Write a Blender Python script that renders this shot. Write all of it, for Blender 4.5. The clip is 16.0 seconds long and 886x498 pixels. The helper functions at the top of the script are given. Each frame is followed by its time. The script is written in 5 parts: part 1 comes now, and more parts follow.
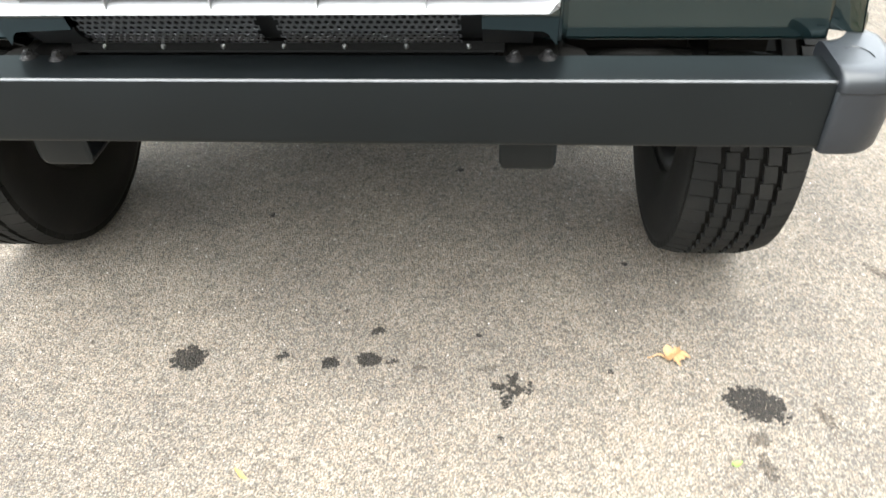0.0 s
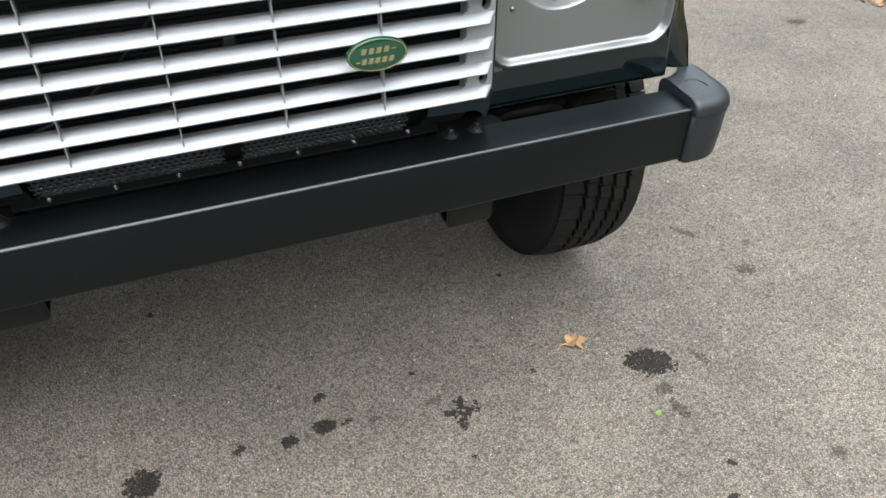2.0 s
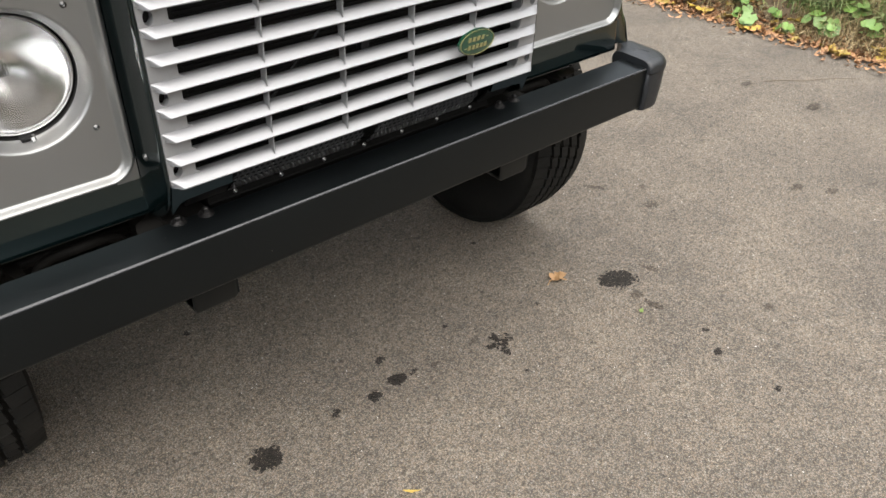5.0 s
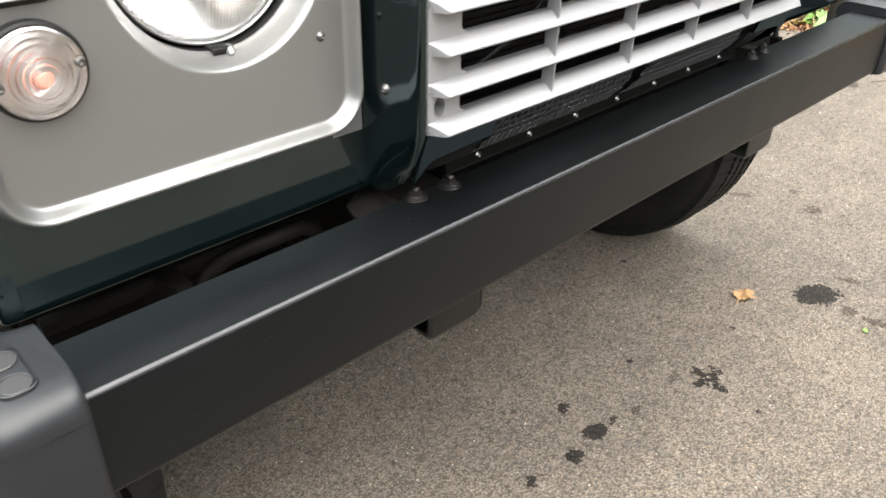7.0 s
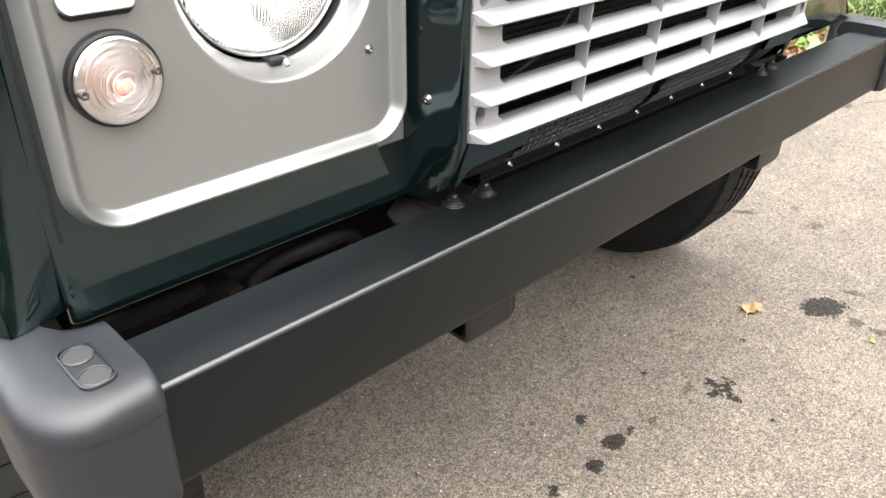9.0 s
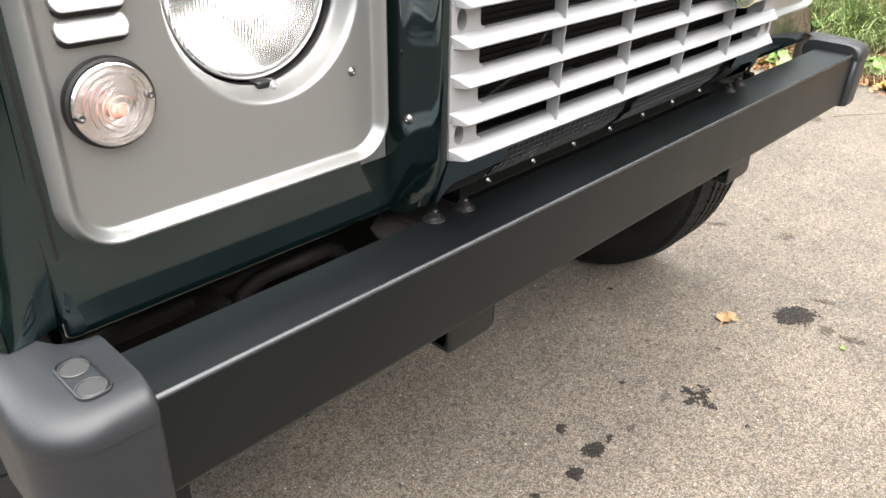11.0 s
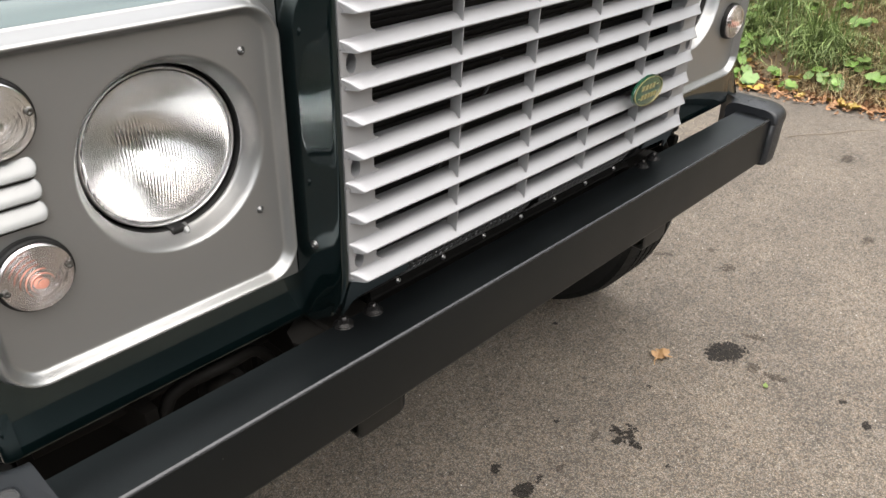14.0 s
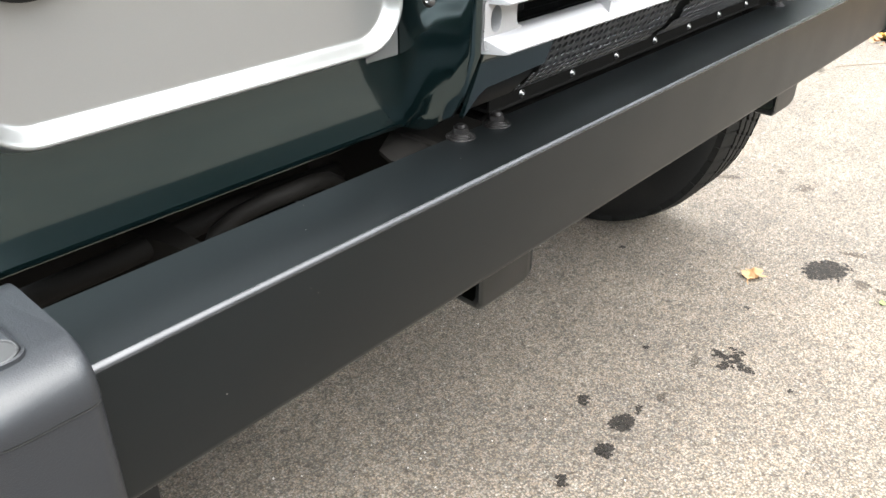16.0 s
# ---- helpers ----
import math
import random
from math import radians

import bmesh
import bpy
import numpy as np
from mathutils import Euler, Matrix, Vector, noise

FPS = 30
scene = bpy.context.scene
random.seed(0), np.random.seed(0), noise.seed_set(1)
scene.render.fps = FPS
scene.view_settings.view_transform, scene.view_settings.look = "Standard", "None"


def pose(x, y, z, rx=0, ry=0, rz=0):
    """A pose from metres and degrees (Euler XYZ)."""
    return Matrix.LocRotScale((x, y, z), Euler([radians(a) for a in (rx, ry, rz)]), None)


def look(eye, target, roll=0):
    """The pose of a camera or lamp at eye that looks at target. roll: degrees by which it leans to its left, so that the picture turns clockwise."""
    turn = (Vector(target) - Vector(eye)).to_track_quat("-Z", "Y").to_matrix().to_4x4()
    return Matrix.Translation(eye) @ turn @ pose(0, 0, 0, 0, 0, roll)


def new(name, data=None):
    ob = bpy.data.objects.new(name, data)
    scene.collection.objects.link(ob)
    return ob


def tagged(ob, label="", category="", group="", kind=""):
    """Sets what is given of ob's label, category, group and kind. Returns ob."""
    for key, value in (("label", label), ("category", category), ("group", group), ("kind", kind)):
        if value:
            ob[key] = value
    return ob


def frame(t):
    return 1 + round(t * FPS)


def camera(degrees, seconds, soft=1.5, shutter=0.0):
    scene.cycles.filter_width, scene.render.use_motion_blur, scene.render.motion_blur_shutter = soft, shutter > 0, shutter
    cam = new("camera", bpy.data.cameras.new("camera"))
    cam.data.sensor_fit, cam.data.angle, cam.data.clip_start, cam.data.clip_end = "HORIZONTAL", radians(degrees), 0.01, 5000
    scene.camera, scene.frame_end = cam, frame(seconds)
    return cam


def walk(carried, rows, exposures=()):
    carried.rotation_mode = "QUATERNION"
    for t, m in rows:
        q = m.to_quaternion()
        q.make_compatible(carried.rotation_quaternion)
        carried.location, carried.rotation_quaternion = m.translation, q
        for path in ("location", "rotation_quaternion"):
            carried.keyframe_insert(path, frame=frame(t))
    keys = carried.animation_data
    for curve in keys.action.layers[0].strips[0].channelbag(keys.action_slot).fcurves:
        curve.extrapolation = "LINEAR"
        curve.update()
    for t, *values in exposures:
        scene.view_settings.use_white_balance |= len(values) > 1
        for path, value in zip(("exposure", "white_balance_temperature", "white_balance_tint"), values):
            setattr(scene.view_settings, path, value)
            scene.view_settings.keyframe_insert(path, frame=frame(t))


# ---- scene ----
cam = camera(60.0, 16.0, shutter=0.25)
PATH = [
    (0, (0.343, -1.035, 1.186), (0.173, 0.764, -0.205), -2.55),
    (0.5, (0.198, -1.109, 1.224), (0.261, 0.618, -0.263), -2.15),
    (1, (0.161, -1.084, 1.318), (0.450, 0.606, -0.185), -1.45),
    (1.5, (0.100, -1.058, 1.345), (0.591, 0.617, -0.123), -1.05),
    (2, (-0.062, -1.039, 1.367), (0.556, 0.654, -0.030), -1.15),
    (2.5, (-0.215, -1.041, 1.393), (0.552, 0.633, 0.049), -0.85),
    (3, (-0.316, -1.100, 1.381), (0.561, 0.538, 0.058), -0.75),
    (3.2, (-0.357, -1.118, 1.363), (0.555, 0.505, 0.047), -0.75),
    (5.3, (-0.825, -1.068, 1.431), (0.420, 0.341, 0.142), -0.2),
    (5.5, (-0.839, -1.034, 1.416), (0.423, 0.375, 0.142), -0.4),
    (6, (-0.891, -0.852, 1.344), (0.407, 0.570, 0.123), -0.7),
    (6.5, (-0.872, -0.618, 1.205), (0.450, 0.814, 0.021), -0.8),
    (7, (-0.921, -0.522, 1.097), (0.414, 0.920, -0.059), -1.3),
    (7.5, (-0.992, -0.478, 1.074), (0.348, 0.964, -0.075), -1.5),
    (8, (-1.007, -0.475, 1.091), (0.334, 0.970, -0.055), -1.5),
    (8.5, (-1.001, -0.481, 1.107), (0.349, 0.968, -0.023), -1.5),
    (9, (-0.988, -0.514, 1.091), (0.392, 0.939, 0.006), -1.5),
    (9.2, (-0.992, -0.524, 1.101), (0.406, 0.929, 0.035), -1.7),
    (11.3, (-1.018, -0.537, 1.108), (0.418, 0.890, 0.059), -1.3),
    (11.5, (-1.050, -0.539, 1.167), (0.382, 0.887, 0.112), -1.3),
    (12, (-1.082, -0.549, 1.275), (0.347, 0.868, 0.202), -1.3),
    (12.5, (-1.048, -0.569, 1.313), (0.378, 0.839, 0.226), -1.1),
    (13, (-0.992, -0.612, 1.322), (0.435, 0.792, 0.231), -1.1),
    (13.5, (-0.956, -0.622, 1.317), (0.470, 0.777, 0.220), -1.1),
    (14, (-0.943, -0.637, 1.303), (0.489, 0.756, 0.204), -1.1),
    (14.5, (-0.955, -0.648, 1.300), (0.486, 0.731, 0.194), -1.2),
    (15, (-0.976, -0.547, 1.162), (0.469, 0.825, 0.054), -1.5),
    (15.5, (-0.954, -0.405, 0.996), (0.504, 0.955, -0.112), -1.8),
    (16, (-0.936, -0.384, 0.970), (0.527, 0.968, -0.138), -1.7),
]
EXPOSURE = [(0, 3.18, 6250, 5), (0.5, 3.23, 5980, 1), (1, 2.56, 5650, 2), (1.5, 2.33, 5700, 2.5), (2, 2.00, 5950, 4), (2.5, 1.87, 6050, 4.5), (3, 1.77, 6230, 6.5), (5.5, 1.77, 6600, 9.5), (6, 1.77, 6500, 9.5),
            (6.5, 1.89, 6500, 10), (7, 2.47, 6600, 8.5), (7.5, 2.82, 6600, 8), (8, 2.92, 6600, 10), (9, 2.87, 6550, 10), (11.5, 2.67, 6600, 10), (12, 2.50, 6600, 10), (12.5, 2.11, 6600, 10), (13, 1.97, 6600, 11),
            (14, 1.84, 6650, 11), (14.5, 1.90, 6650, 11), (15, 2.02, 6700, 12), (15.5, 2.88, 6400, 10), (16, 3.18, 6300, 8)]
walk(cam, [(t, look(eye, target, roll)) for t, eye, target, roll in PATH],
     EXPOSURE)

# ---- world and light ----
world = bpy.data.worlds.new("overcast_sky")
scene.world = world
world.use_nodes = True
wn, wl = world.node_tree.nodes, world.node_tree.links
sky = wn.new("ShaderNodeTexSky")
sky.sky_type = "NISHITA"
sky.sun_disc = False
sky.sun_elevation = radians(67)
sky.sun_rotation = radians(198)
sky.air_density = 1.0
sky.dust_density = 3.0
# thin broken cloud cover: white-grey cloud mixed over the blue
wtc = wn.new("ShaderNodeTexCoord")
wno = wn.new("ShaderNodeTexNoise")
wno.inputs["Scale"].default_value = 3.0
wno.inputs["Detail"].default_value = 6
wno.inputs["Distortion"].default_value = 0.6
wl.new(wtc.outputs["Generated"], wno.inputs["Vector"])
wra = wn.new("ShaderNodeValToRGB")
wra.color_ramp.elements[0].position, wra.color_ramp.elements[0].color = 0.36, (0.36, 0.36, 0.36, 1)
wra.color_ramp.elements[1].position, wra.color_ramp.elements[1].color = 0.55, (1, 1, 1, 1)
wl.new(wno.outputs["Fac"], wra.inputs["Fac"])
wmx = wn.new("ShaderNodeMix")
wmx.data_type = "RGBA"
wmx.inputs["B"].default_value = (12.0, 12.1, 12.3, 1)
wl.new(wra.outputs["Color"], wmx.inputs["Factor"])
wl.new(sky.outputs["Color"], wmx.inputs["A"])
bg = wn["Background"]
bg.inputs["Strength"].default_value = 0.1
wl.new(wmx.outputs["Result"], bg.inputs["Color"])

sun = new("sun", bpy.data.lights.new("sun", "SUN"))
sun.data.energy = 1.7
sun.data.angle = radians(80)
sun.data.color = (1.0, 0.95, 0.88)
sun.matrix_world = look((-1.05, -3.23, 8.0), (0, 0, 0))

# ---- materials ----


def mat(name, color, rough=0.5, metal=0.0, coat=0.0, grain=0.0, scale=200.0, bump=0.0, spread=0.0, blotch=3.0, spec=0.5, per_object=0.0, per_island=0.0, dust=0.0, smear=0.12):
    """A principled material: colour varied by fine grain and by larger blotches, with fine relief."""
    m = bpy.data.materials.new(name)
    m.use_nodes = True
    n, l = m.node_tree.nodes, m.node_tree.links
    p = n["Principled BSDF"]
    p.inputs["Roughness"].default_value = rough
    p.inputs["Metallic"].default_value = metal
    p.inputs["Coat Weight"].default_value = coat
    p.inputs["Coat Roughness"].default_value = 0.03
    p.inputs["Specular IOR Level"].default_value = spec
    tc = n.new("ShaderNodeTexCoord")
    fine = n.new("ShaderNodeTexNoise")
    fine.inputs["Scale"].default_value = scale
    fine.inputs["Detail"].default_value = 4
    l.new(tc.outputs["Object"], fine.inputs["Vector"])
    big = n.new("ShaderNodeTexNoise")
    big.inputs["Scale"].default_value = blotch
    big.inputs["Detail"].default_value = 5
    l.new(tc.outputs["Object"], big.inputs["Vector"])
    add = n.new("ShaderNodeMath")
    add.operation = "MULTIPLY_ADD"
    add.inputs[1].default_value = grain
    l.new(fine.outputs["Fac"], add.inputs[0])
    mul = n.new("ShaderNodeMath")
    mul.operation = "MULTIPLY_ADD"
    mul.inputs[1].default_value = spread
    mul.inputs[2].default_value = 1.0 - grain / 2 - spread / 2
    l.new(big.outputs["Fac"], mul.inputs[0])
    l.new(mul.outputs[0], add.inputs[2])
    last = add
    for weight, kind, sock in ((per_object, "ShaderNodeObjectInfo", "Random"), (per_island, "ShaderNodeNewGeometry", "Random Per Island")):
        if weight:
            info = n.new(kind)
            k = n.new("ShaderNodeMath")
            k.operation = "MULTIPLY_ADD"
            k.inputs[1].default_value = weight
            k.inputs[2].default_value = 1.0 - weight / 2
            l.new(info.outputs[sock], k.inputs[0])
            k2 = n.new("ShaderNodeMath")
            k2.operation = "MULTIPLY"
            l.new(last.outputs[0], k2.inputs[0])
            l.new(k.outputs[0], k2.inputs[1])
            last = k2
    tint = n.new("ShaderNodeMix")
    tint.data_type, tint.blend_type = "RGBA", "MULTIPLY"
    tint.inputs["Factor"].default_value = 1.0
    tint.inputs["A"].default_value = (*color, 1)
    l.new(last.outputs[0], tint.inputs["B"])
    out = tint.outputs["Result"]
    if dust:
        ramp = n.new("ShaderNodeValToRGB")
        ramp.color_ramp.elements[0].position = 0.5
        ramp.color_ramp.elements[1].position = 0.78
        l.new(big.outputs["Fac"], ramp.inputs["Fac"])
        k = n.new("ShaderNodeMath")
        k.operation = "MULTIPLY"
        k.inputs[1].default_value = dust
        l.new(ramp.outputs["Color"], k.inputs[0])
        dm = n.new("ShaderNodeMix")
        dm.data_type = "RGBA"
        dm.inputs["B"].default_value = (0.23, 0.19, 0.15, 1)
        l.new(k.outputs[0], dm.inputs["Factor"])
        l.new(out, dm.inputs["A"])
        out = dm.outputs["Result"]
    l.new(out, p.inputs["Base Color"])
    rr = n.new("ShaderNodeMath")
    rr.operation = "MULTIPLY_ADD"
    rr.inputs[1].default_value = smear * rough
    rr.inputs[2].default_value = (1.0 - smear / 2) * rough
    l.new(big.outputs["Fac"], rr.inputs[0])
    l.new(rr.outputs[0], p.inputs["Roughness"])
    if bump:
        b = n.new("ShaderNodeBump")
        b.inputs["Strength"].default_value = bump
        b.inputs["Distance"].default_value = 0.001
        l.new(fine.outputs["Fac"], b.inputs["Height"])
        l.new(b.outputs["Normal"], p.inputs["Normal"])
    return m


def asphalt(name, wet=False):
    """Surface-dressed asphalt: stone chips of a few millimetres in a dark binder, with worn and stained patches."""
    m = bpy.data.materials.new(name)
    m.use_nodes = True
    n, l = m.node_tree.nodes, m.node_tree.links
    p = n["Principled BSDF"]
    tc = n.new("ShaderNodeTexCoord")
    warp = n.new("ShaderNodeTexNoise")
    warp.inputs["Scale"].default_value = 90
    l.new(tc.outputs["Object"], warp.inputs["Vector"])
    wm = n.new("ShaderNodeVectorMath")
    wm.operation = "MULTIPLY_ADD"
    wm.inputs[1].default_value = (0.006, 0.006, 0.006)
    l.new(warp.outputs["Color"], wm.inputs[0])
    l.new(tc.outputs["Object"], wm.inputs[2])
    chips = n.new("ShaderNodeTexVoronoi")
    chips.inputs["Scale"].default_value = 260
    l.new(wm.outputs[0], chips.inputs["Vector"])
    hue = n.new("ShaderNodeValToRGB")
    cr = hue.color_ramp
    cr.elements[0].position, cr.elements[0].color = 0.0, (0.090, 0.0790, 0.0670, 1)
    cr.elements[1].position, cr.elements[1].color = 1.0, (0.225, 0.205, 0.182, 1)
    for pos, col in ((0.25, (0.126, 0.1105, 0.0935, 1)), (0.6, (0.146, 0.1282, 0.1086, 1)), (0.88, (0.165, 0.1462, 0.1251, 1)), (0.975, (0.180, 0.160, 0.138, 1))):
        e = cr.elements.new(pos)
        e.color = col
    sep = n.new("ShaderNodeSeparateColor")
    l.new(chips.outputs["Color"], sep.inputs["Color"])
    l.new(sep.outputs["Red"], hue.inputs["Fac"])
    # dark binder between the chips
    gap = n.new("ShaderNodeMapRange")
    gap.inputs["From Min"].default_value = 0.34
    gap.inputs["From Max"].default_value = 0.66
    gap.inputs["To Min"].default_value = 0.0
    gap.inputs["To Max"].default_value = 0.62
    l.new(chips.outputs["Distance"], gap.inputs["Value"])
    mx = n.new("ShaderNodeMix")
    mx.data_type = "RGBA"
    mx.inputs["B"].default_value = (0.0192, 0.0176, 0.0164, 1)
    l.new(gap.outputs["Result"], mx.inputs["Factor"])
    l.new(hue.outputs["Color"], mx.inputs["A"])
    # warm and cool stones side by side
    stone = n.new("ShaderNodeValToRGB")
    stone.color_ramp.elements[0].color = (1.06, 0.99, 0.92, 1)
    stone.color_ramp.elements[1].color = (0.95, 1.01, 1.07, 1)
    l.new(sep.outputs["Green"], stone.inputs["Fac"])
    sm = n.new("ShaderNodeMix")
    sm.data_type, sm.blend_type = "RGBA", "MULTIPLY"
    sm.inputs["Factor"].default_value = 1.0
    l.new(mx.outputs["Result"], sm.inputs["A"])
    l.new(stone.outputs["Color"], sm.inputs["B"])
    # wear and dirt at a larger scale
    big = n.new("ShaderNodeTexNoise")
    big.inputs["Scale"].default_value = 2.3
    big.inputs["Detail"].default_value = 6
    big.inputs["Roughness"].default_value = 0.6
    l.new(tc.outputs["Object"], big.inputs["Vector"])
    mid = n.new("ShaderNodeTexNoise")
    mid.inputs["Scale"].default_value = 21
    mid.inputs["Detail"].default_value = 4
    l.new(tc.outputs["Object"], mid.inputs["Vector"])
    wr = n.new("ShaderNodeValToRGB")
    wr.color_ramp.elements[0].position, wr.color_ramp.elements[0].color = 0.32, (0.80, 0.79, 0.78, 1)
    wr.color_ramp.elements[1].position, wr.color_ramp.elements[1].color = 0.68, (1.18, 1.15, 1.10, 1)
    l.new(big.outputs["Fac"], wr.inputs["Fac"])
    mr = n.new("ShaderNodeValToRGB")
    mr.color_ramp.elements[0].position, mr.color_ramp.elements[0].color = 0.3, (0.86, 0.86, 0.87, 1)
    mr.color_ramp.elements[1].position, mr.color_ramp.elements[1].color = 0.7, (1.12, 1.11, 1.09, 1)
    l.new(mid.outputs["Fac"], mr.inputs["Fac"])
    # small dark clusters where chips have been lost
    lost = n.new("ShaderNodeTexNoise")
    lost.inputs["Scale"].default_value = 75
    lost.inputs["Detail"].default_value = 3
    lost.inputs["Roughness"].default_value = 0.65
    l.new(tc.outputs["Object"], lost.inputs["Vector"])
    lr = n.new("ShaderNodeValToRGB")
    lr.color_ramp.elements[0].position, lr.color_ramp.elements[0].color = 0.33, (0.58, 0.57, 0.56, 1)
    lr.color_ramp.elements[1].position, lr.color_ramp.elements[1].color = 0.62, (1.13, 1.13, 1.12, 1)
    mid_tone = lr.color_ramp.elements.new(0.46)
    mid_tone.color = (0.97, 0.97, 0.965, 1)
    l.new(lost.outputs["Fac"], lr.inputs["Fac"])
    k = sm.outputs["Result"]
    for ramp in (wr, mr, lr):
        mm = n.new("ShaderNodeMix")
        mm.data_type, mm.blend_type = "RGBA", "MULTIPLY"
        mm.inputs["Factor"].default_value = 1.0
        l.new(k, mm.inputs["A"])
        l.new(ramp.outputs["Color"], mm.inputs["B"])
        k = mm.outputs["Result"]
    if wet:
        mm = n.new("ShaderNodeMix")
        mm.data_type, mm.blend_type = "RGBA", "MULTIPLY"
        mm.inputs["Factor"].default_value = 1.0
        mm.inputs["B"].default_value = (*wet, 1)
        l.new(k, mm.inputs["A"])
        k = mm.outputs["Result"]
    l.new(k, p.inputs["Base Color"])
    p.inputs["Roughness"].default_value = 0.8 if wet else 0.9
    p.inputs["Specular IOR Level"].default_value = 0.2 if wet else 0.25
    inv = n.new("ShaderNodeMath")
    inv.operation = "SUBTRACT"
    inv.inputs[0].default_value = 1.0
    l.new(chips.outputs["Distance"], inv.inputs[1])
    bm = n.new("ShaderNodeBump")
    bm.inputs["Strength"].default_value = 1.0
    bm.inputs["Distance"].default_value = 0.0030
    l.new(inv.outputs[0], bm.inputs["Height"])
    l.new(bm.outputs["Normal"], p.inputs["Normal"])
    return m


def glass(name, flutes=0.0, tint=(1, 1, 1)):
    m = bpy.data.materials.new(name)
    m.use_nodes = True
    n, l = m.node_tree.nodes, m.node_tree.links
    p = n["Principled BSDF"]
    p.inputs["Base Color"].default_value = (*tint, 1)
    p.inputs["Transmission Weight"].default_value = 1.0
    p.inputs["Roughness"].default_value = 0.02
    p.inputs["IOR"].default_value = 1.48
    if flutes:
        tc = n.new("ShaderNodeTexCoord")
        w = n.new("ShaderNodeTexWave")
        w.wave_profile = "SIN"
        w.inputs["Scale"].default_value = flutes
        w.inputs["Distortion"].default_value = 0.0
        l.new(tc.outputs["Object"], w.inputs["Vector"])
        b = n.new("ShaderNodeBump")
        b.inputs["Strength"].default_value = 0.5
        b.inputs["Distance"].default_value = 0.0005
        l.new(w.outputs["Fac"], b.inputs["Height"])
        l.new(b.outputs["Normal"], p.inputs["Normal"])
    return m


ASPHALT = asphalt("asphalt")
OIL = asphalt("oil_soaked_asphalt", (0.135, 0.130, 0.128))
DAMP = asphalt("faintly_stained_asphalt", (0.52, 0.50, 0.48))
GREEN = mat("dark_green_paint", (0.0009, 0.0023, 0.0025), 0.10, coat=0.75, spread=0.15, grain=0.05, spec=0.5)
GREEN.node_tree.nodes["Principled BSDF"].inputs["Coat IOR"].default_value = 1.45
GREEN.node_tree.nodes["Principled BSDF"].inputs["Specular Tint"].default_value = (0.62, 0.95, 1.0, 1)
FLARE = mat("dark_green_arch_plastic", (0.0024, 0.0050, 0.0046), 0.26, grain=0.2, scale=500, spread=0.4, spec=0.16)
FLARE.node_tree.nodes["Principled BSDF"].inputs["Specular Tint"].default_value = (0.78, 1.0, 0.92, 1)
BLACK = mat("satin_black_paint", (0.0012, 0.0015, 0.0016), 0.38, grain=0.2, scale=600, bump=0.05, spread=0.3, blotch=6, spec=0.32, smear=0.5)
BLACK.node_tree.nodes["Principled BSDF"].inputs["Specular Tint"].default_value = (0.80, 0.92, 1.0, 1)
# paler than the bumper paint: edge wear plus a highlight put into the colour
WORN_GLINT = mat("worn_edge_painted_glint", (0.030, 0.031, 0.033), 0.26, metal=0.5, grain=0.9, scale=35, spread=1.0, blotch=9)
TRIM = mat("black_plastic_trim", (0.004, 0.004, 0.004), 0.5, grain=0.3, scale=400, spread=0.3, spec=0.3)
RUBBERY = mat("grey_black_moulded_plastic", (0.0096, 0.01072, 0.01264), 0.40, grain=0.25, scale=900, bump=0.25, spread=0.2, blotch=9, spec=0.38, smear=0.5)
BOLT = mat("greasy_dark_bolt", (0.022, 0.021, 0.021), 0.28, metal=0.7, grain=0.4, spread=0.3)
MESH = mat("dull_metal_mesh", (0.12, 0.12, 0.124), 0.42, metal=0.95, spread=0.3)
SILVER = mat("silver_grey_paint", (0.181, 0.183, 0.180), 0.32, metal=0.68, coat=0.25, grain=0.06, scale=900, spread=0.06)
SLAT = mat("bright_silver_plastic", (0.215, 0.216, 0.223), 0.45, metal=0.45, grain=0.10, scale=700, spread=0.10, blotch=14, bump=0.06)
CHROME = mat("polished_metal", (0.75, 0.75, 0.76), 0.12, metal=1.0, spread=0.1)
REFLECTOR = mat("lamp_reflector", (0.66, 0.655, 0.645), 0.19, metal=1.0)
RIMGREY = mat("dull_plated_rim", (0.46, 0.46, 0.46), 0.35, metal=0.9, spread=0.2)
SCREWGREY = mat("dull_grey_screw", (0.104, 0.104, 0.104), 0.3, metal=0.85, grain=0.3)
STEEL = mat("zinc_screw", (0.13, 0.13, 0.127), 0.3, metal=1.0, grain=0.2)
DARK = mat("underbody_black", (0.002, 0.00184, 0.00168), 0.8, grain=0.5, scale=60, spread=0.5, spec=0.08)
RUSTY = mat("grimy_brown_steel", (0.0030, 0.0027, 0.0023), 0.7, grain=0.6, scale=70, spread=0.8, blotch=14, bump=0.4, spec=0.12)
# grime on the chassis parts; on the tyres it paints the groove shade
GRIME_OR_GROOVE_SHADE = mat("black_brown_grime_and_groove_shade", (0.0030, 0.0026, 0.0021), 0.75, grain=0.6, scale=70, spread=0.8, blotch=14, bump=0.4, spec=0.10)
TYRE = mat("tyre_rubber", (0.0078, 0.0078, 0.0074), 0.65, grain=0.5, scale=120, spread=0.5, blotch=9, bump=0.3, dust=0.02, spec=0.12)
RADIATOR = mat("radiator_black", (0.0032, 0.0032, 0.0036), 0.55, grain=0.4, spread=0.4, spec=0.2)
BADGE = mat("badge_green_enamel", (0.0040, 0.032, 0.017), 0.15, coat=0.8, spread=0.1)
GOLD = mat("badge_gold", (0.20, 0.175, 0.08), 0.3, metal=0.4, spread=0.1)
